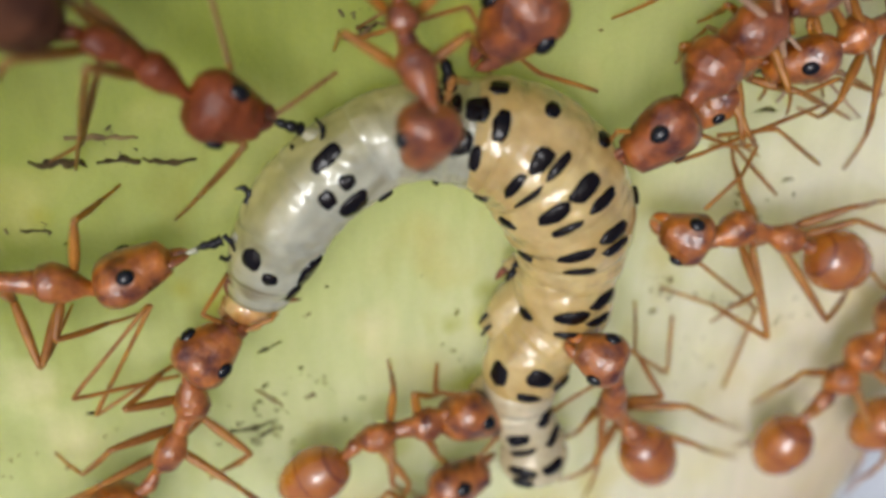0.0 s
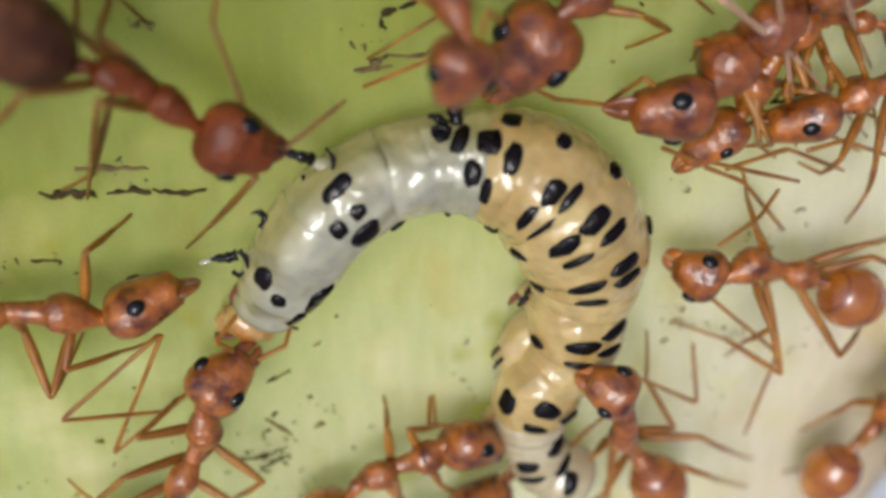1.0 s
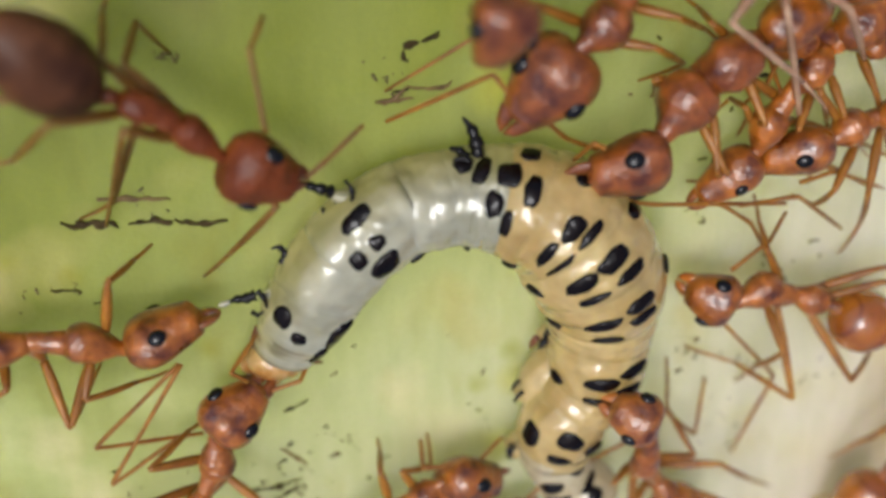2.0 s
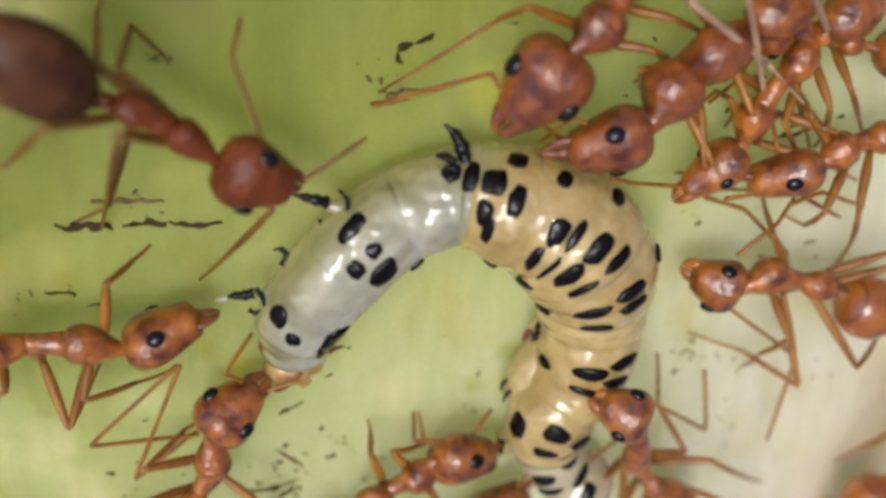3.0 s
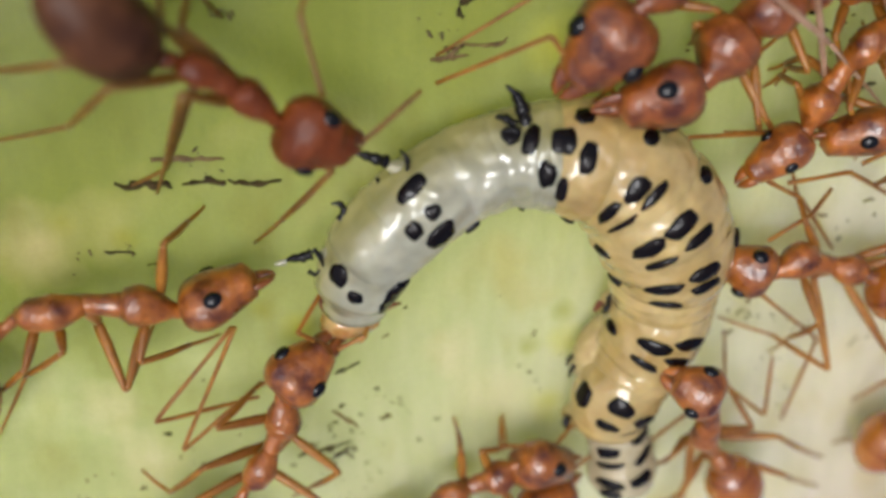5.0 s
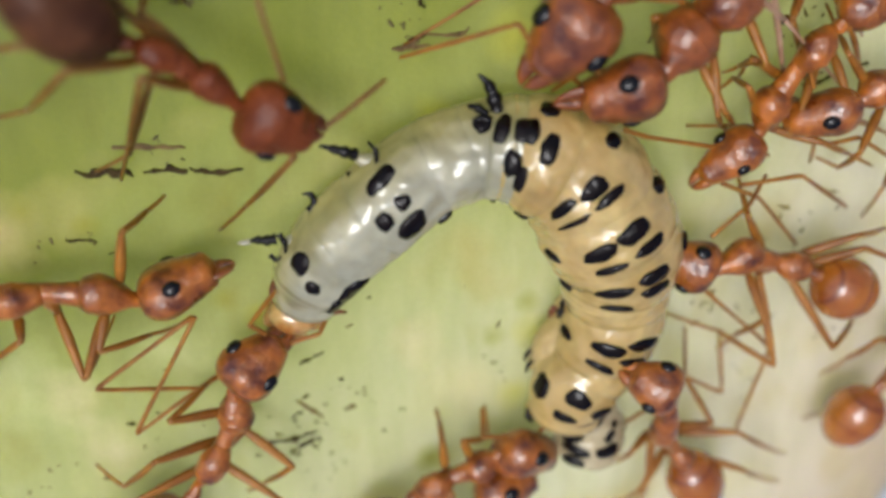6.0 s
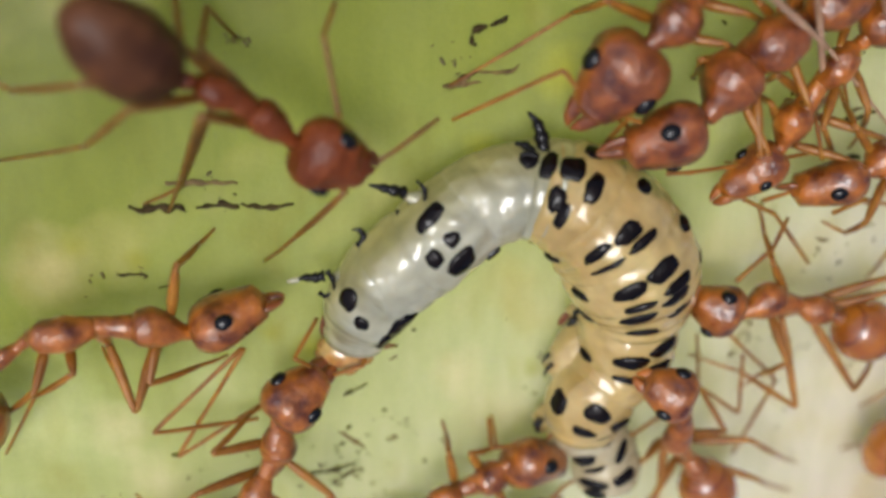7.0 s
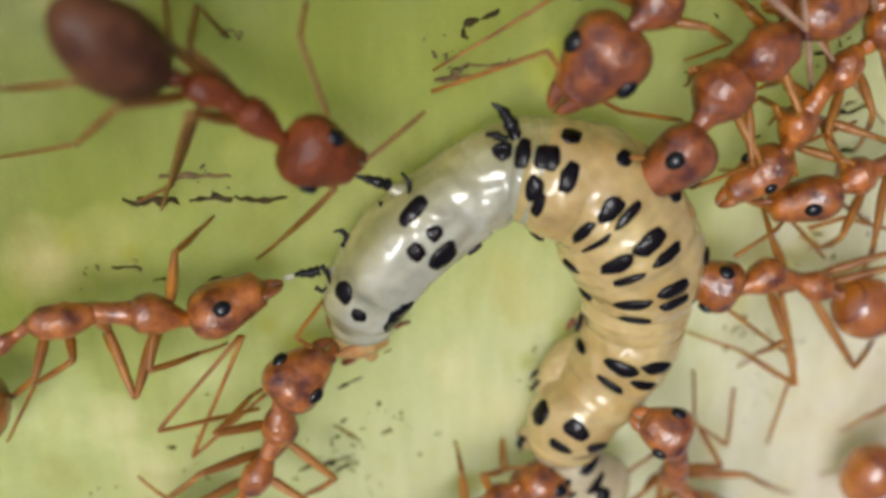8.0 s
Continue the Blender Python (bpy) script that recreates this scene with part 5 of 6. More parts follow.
def motions():
    walk(caterpillar_pieces[0], [(0, pose(-0.00402, -0.00200, 0.00070, 6.7, 0, 79.1)), (0.5, pose(-0.00392, -0.00195, 0.00070, 4.1, 0, 86.4)), (1, pose(-0.00420, -0.00164, 0.00070, 1.5, 0, 63.7)), (1.5, pose(-0.00409, -0.00178, 0.00070, 0.4, 0, 74.5)), (2, pose(-0.00411, -0.00189, 0.00070, 2.9, 0, 70.7)), (3.5, pose(-0.00345, -0.00191, 0.00070, -0.6, 0, 106.2)), (4, pose(-0.00374, -0.00176, 0.00070, 2.0, 0, 80.1)), (5.5, pose(-0.00358, -0.00184, 0.00070, -1.4, 0, 99.9)), (6, pose(-0.00399, -0.00197, 0.00070, -0.3, 0, 79.0)), (6.5, pose(-0.00423, -0.00191, 0.00070, -3.4, 0, 62.9)), (7, pose(-0.00392, -0.00203, 0.00070, -4.3, 0, 82.2)), (7.5, pose(-0.00373, -0.00198, 0.00070, -3.3, 0, 87.2)), (8, pose(-0.00349, -0.00192, 0.00070, -4.4, 0, 98.7))])
    walk(caterpillar_pieces[1], [(0, pose(-0.00384, -0.00125, 0.00083, 7.3, 0, 75.7)), (0.5, pose(-0.00383, -0.00120, 0.00083, 5.0, 0, 79.4)), (1, pose(-0.00384, -0.00097, 0.00083, 2.0, 0, 62.6)), (1.5, pose(-0.00385, -0.00105, 0.00083, 0.7, 0, 72.1)), (2, pose(-0.00384, -0.00119, 0.00083, 3.2, 0, 68.7)), (3.5, pose(-0.00359, -0.00117, 0.00083, -1.2, 0, 93.0)), (4, pose(-0.00359, -0.00108, 0.00083, 1.8, 0, 75.9)), (5.5, pose(-0.00364, -0.00111, 0.00083, -1.2, 0, 90.1)), (6, pose(-0.00380, -0.00124, 0.00083, -0.8, 0, 72.3)), (6.5, pose(-0.00386, -0.00125, 0.00083, -3.8, 0, 62.1)), (7, pose(-0.00377, -0.00129, 0.00083, -4.7, 0, 75.7)), (7.5, pose(-0.00365, -0.00126, 0.00083, -3.7, 0, 81.2)), (8, pose(-0.00354, -0.00120, 0.00083, -4.7, 0, 88.9))])
    walk(caterpillar_pieces[2], [(0, pose(-0.00353, -0.00046, 0.00097, 7.5, 0, 66.1)), (0.5, pose(-0.00352, -0.00043, 0.00097, 6.1, 0, 62.9)), (1, pose(-0.00341, -0.00027, 0.00097, 2.7, 0, 59.2)), (1.5, pose(-0.00352, -0.00028, 0.00097, 1.0, 0, 64.1)), (2, pose(-0.00346, -0.00044, 0.00097, 3.2, 0, 62.4)), (3.5, pose(-0.00335, -0.00046, 0.00097, -2.1, 0, 58.5)), (4, pose(-0.00331, -0.00041, 0.00097, 1.1, 0, 64.9)), (5.5, pose(-0.00343, -0.00041, 0.00097, -0.7, 0, 62.3)), (6, pose(-0.00341, -0.00053, 0.00097, -1.5, 0, 54.6)), (6.5, pose(-0.00342, -0.00054, 0.00097, -4.1, 0, 57.3)), (7, pose(-0.00342, -0.00056, 0.00097, -4.8, 0, 57.9)), (7.5, pose(-0.00339, -0.00055, 0.00097, -3.8, 0, 63.4)), (8, pose(-0.00333, -0.00053, 0.00097, -4.8, 0, 62.2))])
    walk(caterpillar_pieces[3], [(0, pose(-0.00296, 0.00054, 0.00113, 7.0, 0, 53.3)), (0.5, pose(-0.00293, 0.00057, 0.00113, 7.1, 0, 55.6)), (1, pose(-0.00282, 0.00064, 0.00113, 3.9, 0, 52.1)), (1.5, pose(-0.00291, 0.00061, 0.00113, 1.7, 0, 47.2)), (2, pose(-0.00286, 0.00051, 0.00113, 2.3, 0, 52.0)), (3.5, pose(-0.00270, 0.00037, 0.00113, -3.3, 0, 47.3)), (4, pose(-0.00286, 0.00044, 0.00113, -0.3, 0, 57.5)), (5.5, pose(-0.00279, 0.00036, 0.00113, -0.2, 0, 40.4)), (6, pose(-0.00268, 0.00025, 0.00113, -2.3, 0, 41.0)), (6.5, pose(-0.00273, 0.00023, 0.00113, -3.8, 0, 39.2)), (7, pose(-0.00273, 0.00021, 0.00113, -4.3, 0, 40.3)), (7.5, pose(-0.00282, 0.00022, 0.00113, -3.9, 0, 44.0)), (8, pose(-0.00281, 0.00026, 0.00113, -4.2, 0, 52.2))])
    walk(caterpillar_pieces[4], [(0, pose(-0.00192, 0.00149, 0.00119, 6.1, 0, 29.7)), (0.5, pose(-0.00196, 0.00154, 0.00119, 7.0, 0, 30.3)), (1, pose(-0.00188, 0.00154, 0.00119, 4.8, 0, 30.8)), (1.5, pose(-0.00188, 0.00152, 0.00119, 2.3, 0, 30.7)), (2, pose(-0.00190, 0.00149, 0.00119, 0.7, 0, 32.6)), (3.5, pose(-0.00179, 0.00125, 0.00119, -2.4, 0, 35.7)), (4, pose(-0.00202, 0.00129, 0.00119, -0.4, 0, 32.1)), (5.5, pose(-0.00181, 0.00117, 0.00119, -0.2, 0, 33.9)), (6, pose(-0.00169, 0.00112, 0.00119, -2.6, 0, 35.6)), (6.5, pose(-0.00172, 0.00105, 0.00119, -4.1, 0, 35.0)), (7, pose(-0.00173, 0.00108, 0.00119, -4.6, 0, 37.0)), (7.5, pose(-0.00186, 0.00104, 0.00119, -4.1, 0, 35.9)), (8, pose(-0.00196, 0.00108, 0.00119, -2.8, 0, 34.0))])
    walk(caterpillar_pieces[5], [(0, pose(-0.00073, 0.00206, 0.00115, 2.0, 0, 13.8)), (0.5, pose(-0.00075, 0.00205, 0.00115, 2.3, 0, 11.0)), (1, pose(-0.00075, 0.00202, 0.00115, 0.7, 0, 13.5)), (1.5, pose(-0.00072, 0.00200, 0.00115, -1.3, 0, 12.6)), (2, pose(-0.00076, 0.00197, 0.00115, -3.9, 0, 12.0)), (3.5, pose(-0.00073, 0.00189, 0.00115, 1.9, 0, 25.4)), (4, pose(-0.00098, 0.00193, 0.00115, 2.0, 0, 28.0)), (5.5, pose(-0.00075, 0.00174, 0.00115, 2.4, 0, 18.6)), (6, pose(-0.00062, 0.00174, 0.00115, 0.2, 0, 21.0)), (6.5, pose(-0.00068, 0.00168, 0.00115, -2.4, 0, 19.7)), (7, pose(-0.00073, 0.00170, 0.00115, -4.6, 0, 20.0)), (7.5, pose(-0.00086, 0.00177, 0.00115, -0.8, 0, 30.2)), (8, pose(-0.00095, 0.00177, 0.00115, 1.2, 0, 31.3))])
    walk(caterpillar_pieces[6], [(0, pose(0.00016, 0.00214, 0.00117, -1.3, 0, -1.3)), (0.5, pose(0.00016, 0.00211, 0.00117, -1.5, 0, -2.6)), (1, pose(0.00013, 0.00215, 0.00117, -2.6, 0, 2.2)), (1.5, pose(0.00015, 0.00212, 0.00117, -4.8, 0, 2.0)), (2, pose(0.00012, 0.00207, 0.00117, -7.3, 0, 0.8)), (3.5, pose(0.00006, 0.00221, 0.00117, 5.6, 0, 14.2)), (4, pose(-0.00019, 0.00227, 0.00117, 4.4, 0, 14.2)), (5.5, pose(0.00012, 0.00194, 0.00117, 4.5, 0, 6.8)), (6, pose(0.00022, 0.00196, 0.00117, 2.0, 0, 7.3)), (6.5, pose(0.00012, 0.00184, 0.00117, -0.9, 0, 2.5)), (7, pose(0.00006, 0.00186, 0.00117, -5.2, 0, 2.0)), (7.5, pose(-0.00011, 0.00210, 0.00117, 2.0, 0, 11.6)), (8, pose(-0.00018, 0.00216, 0.00117, 5.0, 0, 16.7))])
    walk(caterpillar_pieces[7], [(0, pose(0.00078, 0.00210, 0.00127, -2.3, 0, -6.3)), (0.5, pose(0.00075, 0.00205, 0.00127, -3.4, 0, -8.7)), (1, pose(0.00076, 0.00213, 0.00127, -2.9, 0, -5.4)), (1.5, pose(0.00075, 0.00209, 0.00127, -5.2, 0, -6.6)), (2, pose(0.00074, 0.00204, 0.00127, -7.2, 0, -7.2)), (3.5, pose(0.00054, 0.00225, 0.00127, 6.6, 0, -4.9)), (4, pose(0.00040, 0.00233, 0.00127, 5.7, 0, -0.4)), (5.5, pose(0.00075, 0.00197, 0.00127, 4.6, 0, -0.9)), (6, pose(0.00076, 0.00197, 0.00127, 2.2, 0, -5.5)), (6.5, pose(0.00064, 0.00181, 0.00127, -0.8, 0, -8.7)), (7, pose(0.00055, 0.00182, 0.00127, -5.5, 0, -12.0)), (7.5, pose(0.00032, 0.00209, 0.00127, 2.2, 0, -13.4)), (8, pose(0.00029, 0.00219, 0.00127, 5.9, 0, -7.9))])
    walk(caterpillar_pieces[8], [(0, pose(0.00142, 0.00200, 0.00140, -2.9, 0, -12.7)), (0.5, pose(0.00136, 0.00193, 0.00140, -5.3, 0, -13.1)), (1, pose(0.00143, 0.00202, 0.00140, -2.5, 0, -13.0)), (1.5, pose(0.00138, 0.00198, 0.00140, -4.9, 0, -12.8)), (2, pose(0.00138, 0.00191, 0.00140, -6.3, 0, -14.2)), (3.5, pose(0.00107, 0.00214, 0.00140, 7.0, 0, -15.2)), (4, pose(0.00109, 0.00228, 0.00140, 7.1, 0, -7.0)), (5.5, pose(0.00144, 0.00190, 0.00140, 4.2, 0, -10.5)), (6, pose(0.00134, 0.00186, 0.00140, 2.1, 0, -15.5)), (6.5, pose(0.00119, 0.00166, 0.00140, -1.0, 0, -21.0)), (7, pose(0.00105, 0.00165, 0.00140, -5.9, 0, -24.4)), (7.5, pose(0.00078, 0.00193, 0.00140, 1.8, 0, -21.1)), (8, pose(0.00082, 0.00206, 0.00140, 6.4, 0, -16.4))])
    walk(caterpillar_pieces[9], [(0, pose(0.00225, 0.00164, 0.00155, -2.2, 0, -36.6)), (0.5, pose(0.00216, 0.00163, 0.00155, -5.0, 0, -32.7)), (1, pose(0.00227, 0.00167, 0.00155, -2.7, 0, -35.8)), (1.5, pose(0.00225, 0.00163, 0.00155, -3.3, 0, -35.4)), (2, pose(0.00225, 0.00154, 0.00155, -3.2, 0, -36.1)), (3.5, pose(0.00203, 0.00180, 0.00155, 2.5, 0, -26.6)), (4, pose(0.00218, 0.00199, 0.00155, 4.8, 0, -29.4)), (5.5, pose(0.00248, 0.00146, 0.00155, 4.4, 0, -39.5)), (6, pose(0.00233, 0.00134, 0.00155, 2.0, 0, -44.8)), (6.5, pose(0.00204, 0.00110, 0.00155, 1.9, 0, -47.0)), (7, pose(0.00185, 0.00108, 0.00155, -4.1, 0, -47.2)), (7.5, pose(0.00165, 0.00156, 0.00155, 0.4, 0, -31.5)), (8, pose(0.00182, 0.00166, 0.00155, 4.1, 0, -35.3))])
    walk(caterpillar_pieces[10], [(0, pose(0.00298, 0.00083, 0.00164, -4.0, 0, -56.4)), (0.5, pose(0.00289, 0.00087, 0.00164, -4.0, 0, -56.9)), (1, pose(0.00300, 0.00088, 0.00164, -2.8, 0, -55.3)), (1.5, pose(0.00299, 0.00081, 0.00164, -1.9, 0, -55.4)), (2, pose(0.00297, 0.00072, 0.00164, -1.6, 0, -56.4)), (3.5, pose(0.00274, 0.00120, 0.00164, 1.1, 0, -49.7)), (4, pose(0.00308, 0.00112, 0.00164, 2.8, 0, -49.3)), (5.5, pose(0.00332, 0.00037, 0.00164, 4.7, 0, -58.8)), (6, pose(0.00307, 0.00017, 0.00164, 0.9, 0, -60.9)), (6.5, pose(0.00270, 0.00004, 0.00164, 0.4, 0, -65.1)), (7, pose(0.00252, 0.00011, 0.00164, -2.9, 0, -62.6)), (7.5, pose(0.00227, 0.00090, 0.00164, 2.7, 0, -53.3)), (8, pose(0.00256, 0.00073, 0.00164, 4.5, 0, -57.2))])
    walk(caterpillar_pieces[11], [(0, pose(0.00346, -0.00027, 0.00155, -6.3, 0, -75.7)), (0.5, pose(0.00342, -0.00024, 0.00155, -4.7, 0, -72.0)), (1, pose(0.00353, -0.00022, 0.00155, -3.6, 0, -73.8)), (1.5, pose(0.00351, -0.00029, 0.00155, -2.4, 0, -74.5)), (2, pose(0.00350, -0.00038, 0.00155, -2.2, 0, -73.6)), (3.5, pose(0.00332, 0.00014, 0.00155, -0.5, 0, -76.6)), (4, pose(0.00376, -0.00004, 0.00155, 3.8, 0, -76.6)), (5.5, pose(0.00379, -0.00076, 0.00155, 4.9, 0, -81.3)), (6, pose(0.00351, -0.00090, 0.00155, 2.4, 0, -79.9)), (6.5, pose(0.00307, -0.00097, 0.00155, 0.3, 0, -73.6)), (7, pose(0.00277, -0.00052, 0.00155, -1.8, 0, -71.6)), (7.5, pose(0.00285, -0.00025, 0.00155, 3.6, 0, -77.1)), (8, pose(0.00308, -0.00045, 0.00155, 6.3, 0, -80.8))])
    walk(caterpillar_pieces[12], [(0, pose(0.00352, -0.00134, 0.00136, -7.2, 0, -99.3)), (0.5, pose(0.00349, -0.00127, 0.00136, -4.8, 0, -99.6)), (1, pose(0.00359, -0.00127, 0.00136, -5.6, 0, -100.9)), (1.5, pose(0.00358, -0.00136, 0.00136, -3.7, 0, -99.3)), (2, pose(0.00362, -0.00144, 0.00136, -2.6, 0, -92.5)), (3.5, pose(0.00344, -0.00092, 0.00136, -1.2, 0, -87.0)), (4, pose(0.00386, -0.00117, 0.00136, 4.2, 0, -89.6)), (5.5, pose(0.00387, -0.00177, 0.00136, 5.0, 0, -86.7)), (6, pose(0.00362, -0.00191, 0.00136, 3.7, 0, -85.5)), (6.5, pose(0.00324, -0.00189, 0.00136, 0.5, 0, -86.6)), (7, pose(0.00284, -0.00129, 0.00136, -0.8, 0, -95.5)), (7.5, pose(0.00299, -0.00137, 0.00136, 3.7, 0, -85.9)), (8, pose(0.00316, -0.00161, 0.00136, 8.4, 0, -87.9))])
    walk(caterpillar_pieces[13], [(0, pose(0.00349, -0.00243, 0.00127, -7.1, 0, -85.5)), (0.5, pose(0.00349, -0.00241, 0.00127, -4.7, 0, -82.9)), (1, pose(0.00351, -0.00239, 0.00127, -7.2, 0, -88.0)), (1.5, pose(0.00351, -0.00251, 0.00127, -5.3, 0, -88.3)), (2, pose(0.00363, -0.00259, 0.00127, -3.1, 0, -88.5)), (3.5, pose(0.00338, -0.00211, 0.00127, -1.3, 0, -100.0)), (4, pose(0.00373, -0.00239, 0.00127, 4.6, 0, -103.6)), (5.5, pose(0.00374, -0.00296, 0.00127, 5.9, 0, -107.3)), (6, pose(0.00356, -0.00311, 0.00127, 5.1, 0, -102.3)), (6.5, pose(0.00326, -0.00300, 0.00127, -0.5, 0, -91.9)), (7, pose(0.00285, -0.00232, 0.00127, -0.0, 0, -86.2)), (7.5, pose(0.00291, -0.00257, 0.00127, 4.1, 0, -102.7)), (8, pose(0.00299, -0.00291, 0.00127, 9.5, 0, -109.2))])
    walk(caterpillar_pieces[14], [(0, pose(0.00311, -0.00346, 0.00118, -7.8, 0, -126.8)), (0.5, pose(0.00312, -0.00347, 0.00118, -6.3, 0, -127.6)), (1, pose(0.00317, -0.00347, 0.00118, -8.1, 0, -124.4)), (1.5, pose(0.00317, -0.00360, 0.00118, -6.3, 0, -123.5)), (2, pose(0.00329, -0.00362, 0.00118, -3.7, 0, -123.3)), (3.5, pose(0.00305, -0.00323, 0.00118, -1.2, 0, -113.5)), (4, pose(0.00328, -0.00352, 0.00118, 3.9, 0, -119.8)), (5.5, pose(0.00340, -0.00401, 0.00118, 7.2, 0, -110.8)), (6, pose(0.00323, -0.00410, 0.00118, 6.1, 0, -116.2)), (6.5, pose(0.00297, -0.00390, 0.00118, 1.0, 0, -126.6)), (7, pose(0.00254, -0.00331, 0.00118, 1.2, 0, -124.1)), (7.5, pose(0.00253, -0.00372, 0.00118, 4.6, 0, -115.2)), (8, pose(0.00244, -0.00406, 0.00118, 9.5, 0, -122.1))])
    walk(caterpillar_pieces[15], [(0, pose(0.00260, -0.00440, 0.00116, -10.5, 0, -107.5)), (0.5, pose(0.00257, -0.00443, 0.00116, -9.1, 0, -107.5)), (1, pose(0.00259, -0.00443, 0.00116, -7.4, 0, -111.4)), (1.5, pose(0.00264, -0.00456, 0.00116, -6.4, 0, -109.3)), (2, pose(0.00282, -0.00450, 0.00116, -3.9, 0, -109.0)), (3.5, pose(0.00256, -0.00416, 0.00116, 0.5, 0, -113.4)), (4, pose(0.00271, -0.00442, 0.00116, 2.4, 0, -117.3)), (5.5, pose(0.00295, -0.00482, 0.00116, 7.7, 0, -115.3)), (6, pose(0.00278, -0.00481, 0.00116, 6.7, 0, -116.5)), (6.5, pose(0.00245, -0.00449, 0.00116, 2.9, 0, -123.1)), (7, pose(0.00204, -0.00412, 0.00116, 2.5, 0, -113.5)), (7.5, pose(0.00201, -0.00461, 0.00116, 5.2, 0, -117.1)), (8, pose(0.00179, -0.00490, 0.00116, 9.6, 0, -123.4))])
    walk(caterpillar_pieces[16], [(0, pose(0.00245, -0.00542, 0.00102, -9.7, 0, -89.7)), (0.5, pose(0.00247, -0.00535, 0.00102, -9.1, 0, -88.3)), (1, pose(0.00249, -0.00537, 0.00102, -5.3, 0, -83.3)), (1.5, pose(0.00255, -0.00548, 0.00102, -4.7, 0, -82.4)), (2, pose(0.00271, -0.00526, 0.00102, -3.7, 0, -85.8)), (3.5, pose(0.00252, -0.00493, 0.00102, 2.8, 0, -73.5)), (4, pose(0.00258, -0.00522, 0.00102, 0.1, 0, -81.8)), (5.5, pose(0.00295, -0.00550, 0.00102, 5.4, 0, -70.1)), (6, pose(0.00280, -0.00538, 0.00102, 6.6, 0, -63.7)), (6.5, pose(0.00248, -0.00495, 0.00102, 3.8, 0, -58.6)), (7, pose(0.00194, -0.00484, 0.00102, 2.2, 0, -81.0)), (7.5, pose(0.00192, -0.00533, 0.00102, 3.5, 0, -77.1)), (8, pose(0.00167, -0.00564, 0.00102, 8.0, 0, -78.5))])
    walk(caterpillar_pieces[17], [(0, pose(0.00268, -0.00645, 0.00090, -7.5, 0, -66.3)), (0.5, pose(0.00249, -0.00632, 0.00090, -7.6, 0, -90.7)), (1, pose(0.00274, -0.00636, 0.00090, -3.0, 0, -68.3)), (1.5, pose(0.00283, -0.00642, 0.00090, -2.9, 0, -67.6)), (2, pose(0.00295, -0.00603, 0.00090, -3.1, 0, -61.9)), (3.5, pose(0.00287, -0.00568, 0.00090, 4.7, 0, -59.0)), (4, pose(0.00287, -0.00608, 0.00090, -1.7, 0, -65.7)), (5.5, pose(0.00323, -0.00626, 0.00090, 2.8, 0, -75.1)), (6, pose(0.00317, -0.00594, 0.00090, 5.5, 0, -56.3)), (6.5, pose(0.00269, -0.00553, 0.00090, 3.5, 0, -88.7)), (7, pose(0.00228, -0.00552, 0.00090, 1.1, 0, -51.7)), (7.5, pose(0.00223, -0.00607, 0.00090, 1.8, 0, -61.8)), (8, pose(0.00194, -0.00650, 0.00090, 6.5, 0, -68.5))])
    walk(caterpillar_pieces[18], [(0, pose(0.00293, -0.00782, 0.00100, -5.0, 0, -96.7)), (0.5, pose(0.00259, -0.00770, 0.00100, -5.3, 0, -80.1)), (1, pose(0.00366, -0.00742, 0.00100, -1.1, 0, -32.1)), (1.5, pose(0.00332, -0.00778, 0.00100, -2.0, 0, -74.8)), (2, pose(0.00377, -0.00701, 0.00100, -2.2, 0, -42.3)), (3.5, pose(0.00357, -0.00673, 0.00100, 5.3, 0, -56.0)), (4, pose(0.00334, -0.00744, 0.00100, -1.4, 0, -77.2)), (5.5, pose(0.00330, -0.00754, 0.00100, 1.0, 0, -95.8)), (6, pose(0.00329, -0.00686, 0.00100, 2.9, 0, -106.1)), (6.5, pose(0.00232, -0.00639, 0.00100, 0.9, 0, -132.1)), (7, pose(0.00271, -0.00669, 0.00100, 0.3, 0, -88.6)), (7.5, pose(0.00280, -0.00722, 0.00100, 1.1, 0, -66.9)), (8, pose(0.00282, -0.00744, 0.00100, 5.3, 0, -27.9))])
    walk(ants["A"], [(0, pose(-0.00617, 0.00501, 0)), (0.5, pose(-0.00620, 0.00505, 0)), (1, pose(-0.00614, 0.00505, 0)), (1.5, pose(-0.00618, 0.00508, 0)), (2, pose(-0.00620, 0.00510, 0)), (3.5, pose(-0.00616, 0.00502, 0)), (4, pose(-0.00624, 0.00490, 0)), (5.5, pose(-0.00627, 0.00499, 0)), (6, pose(-0.00620, 0.00500, 0)), (6.5, pose(-0.00626, 0.00508, 0)), (7, pose(-0.00630, 0.00508, 0)), (7.5, pose(-0.00634, 0.00500, 0)), (8, pose(-0.00634, 0.00496, 0))])
    walk(ants["B"], [(0, pose(-0.00961, -0.00044, 0)), (0.5, pose(-0.00961, -0.00040, 0)), (1, pose(-0.00958, -0.00042, 0)), (1.5, pose(-0.00960, -0.00042, 0)), (2, pose(-0.00959, -0.00041, 0)), (3.5, pose(-0.00946, -0.00033, 0)), (4, pose(-0.00947, -0.00026, 0)), (5.5, pose(-0.00965, -0.00050, 0)), (6, pose(-0.00964, -0.00046, 0)), (6.5, pose(-0.00967, -0.00043, 0)), (7, pose(-0.00967, -0.00041, 0)), (7.5, pose(-0.00958, -0.00038, 0)), (8, pose(-0.00953, -0.00029, 0))])
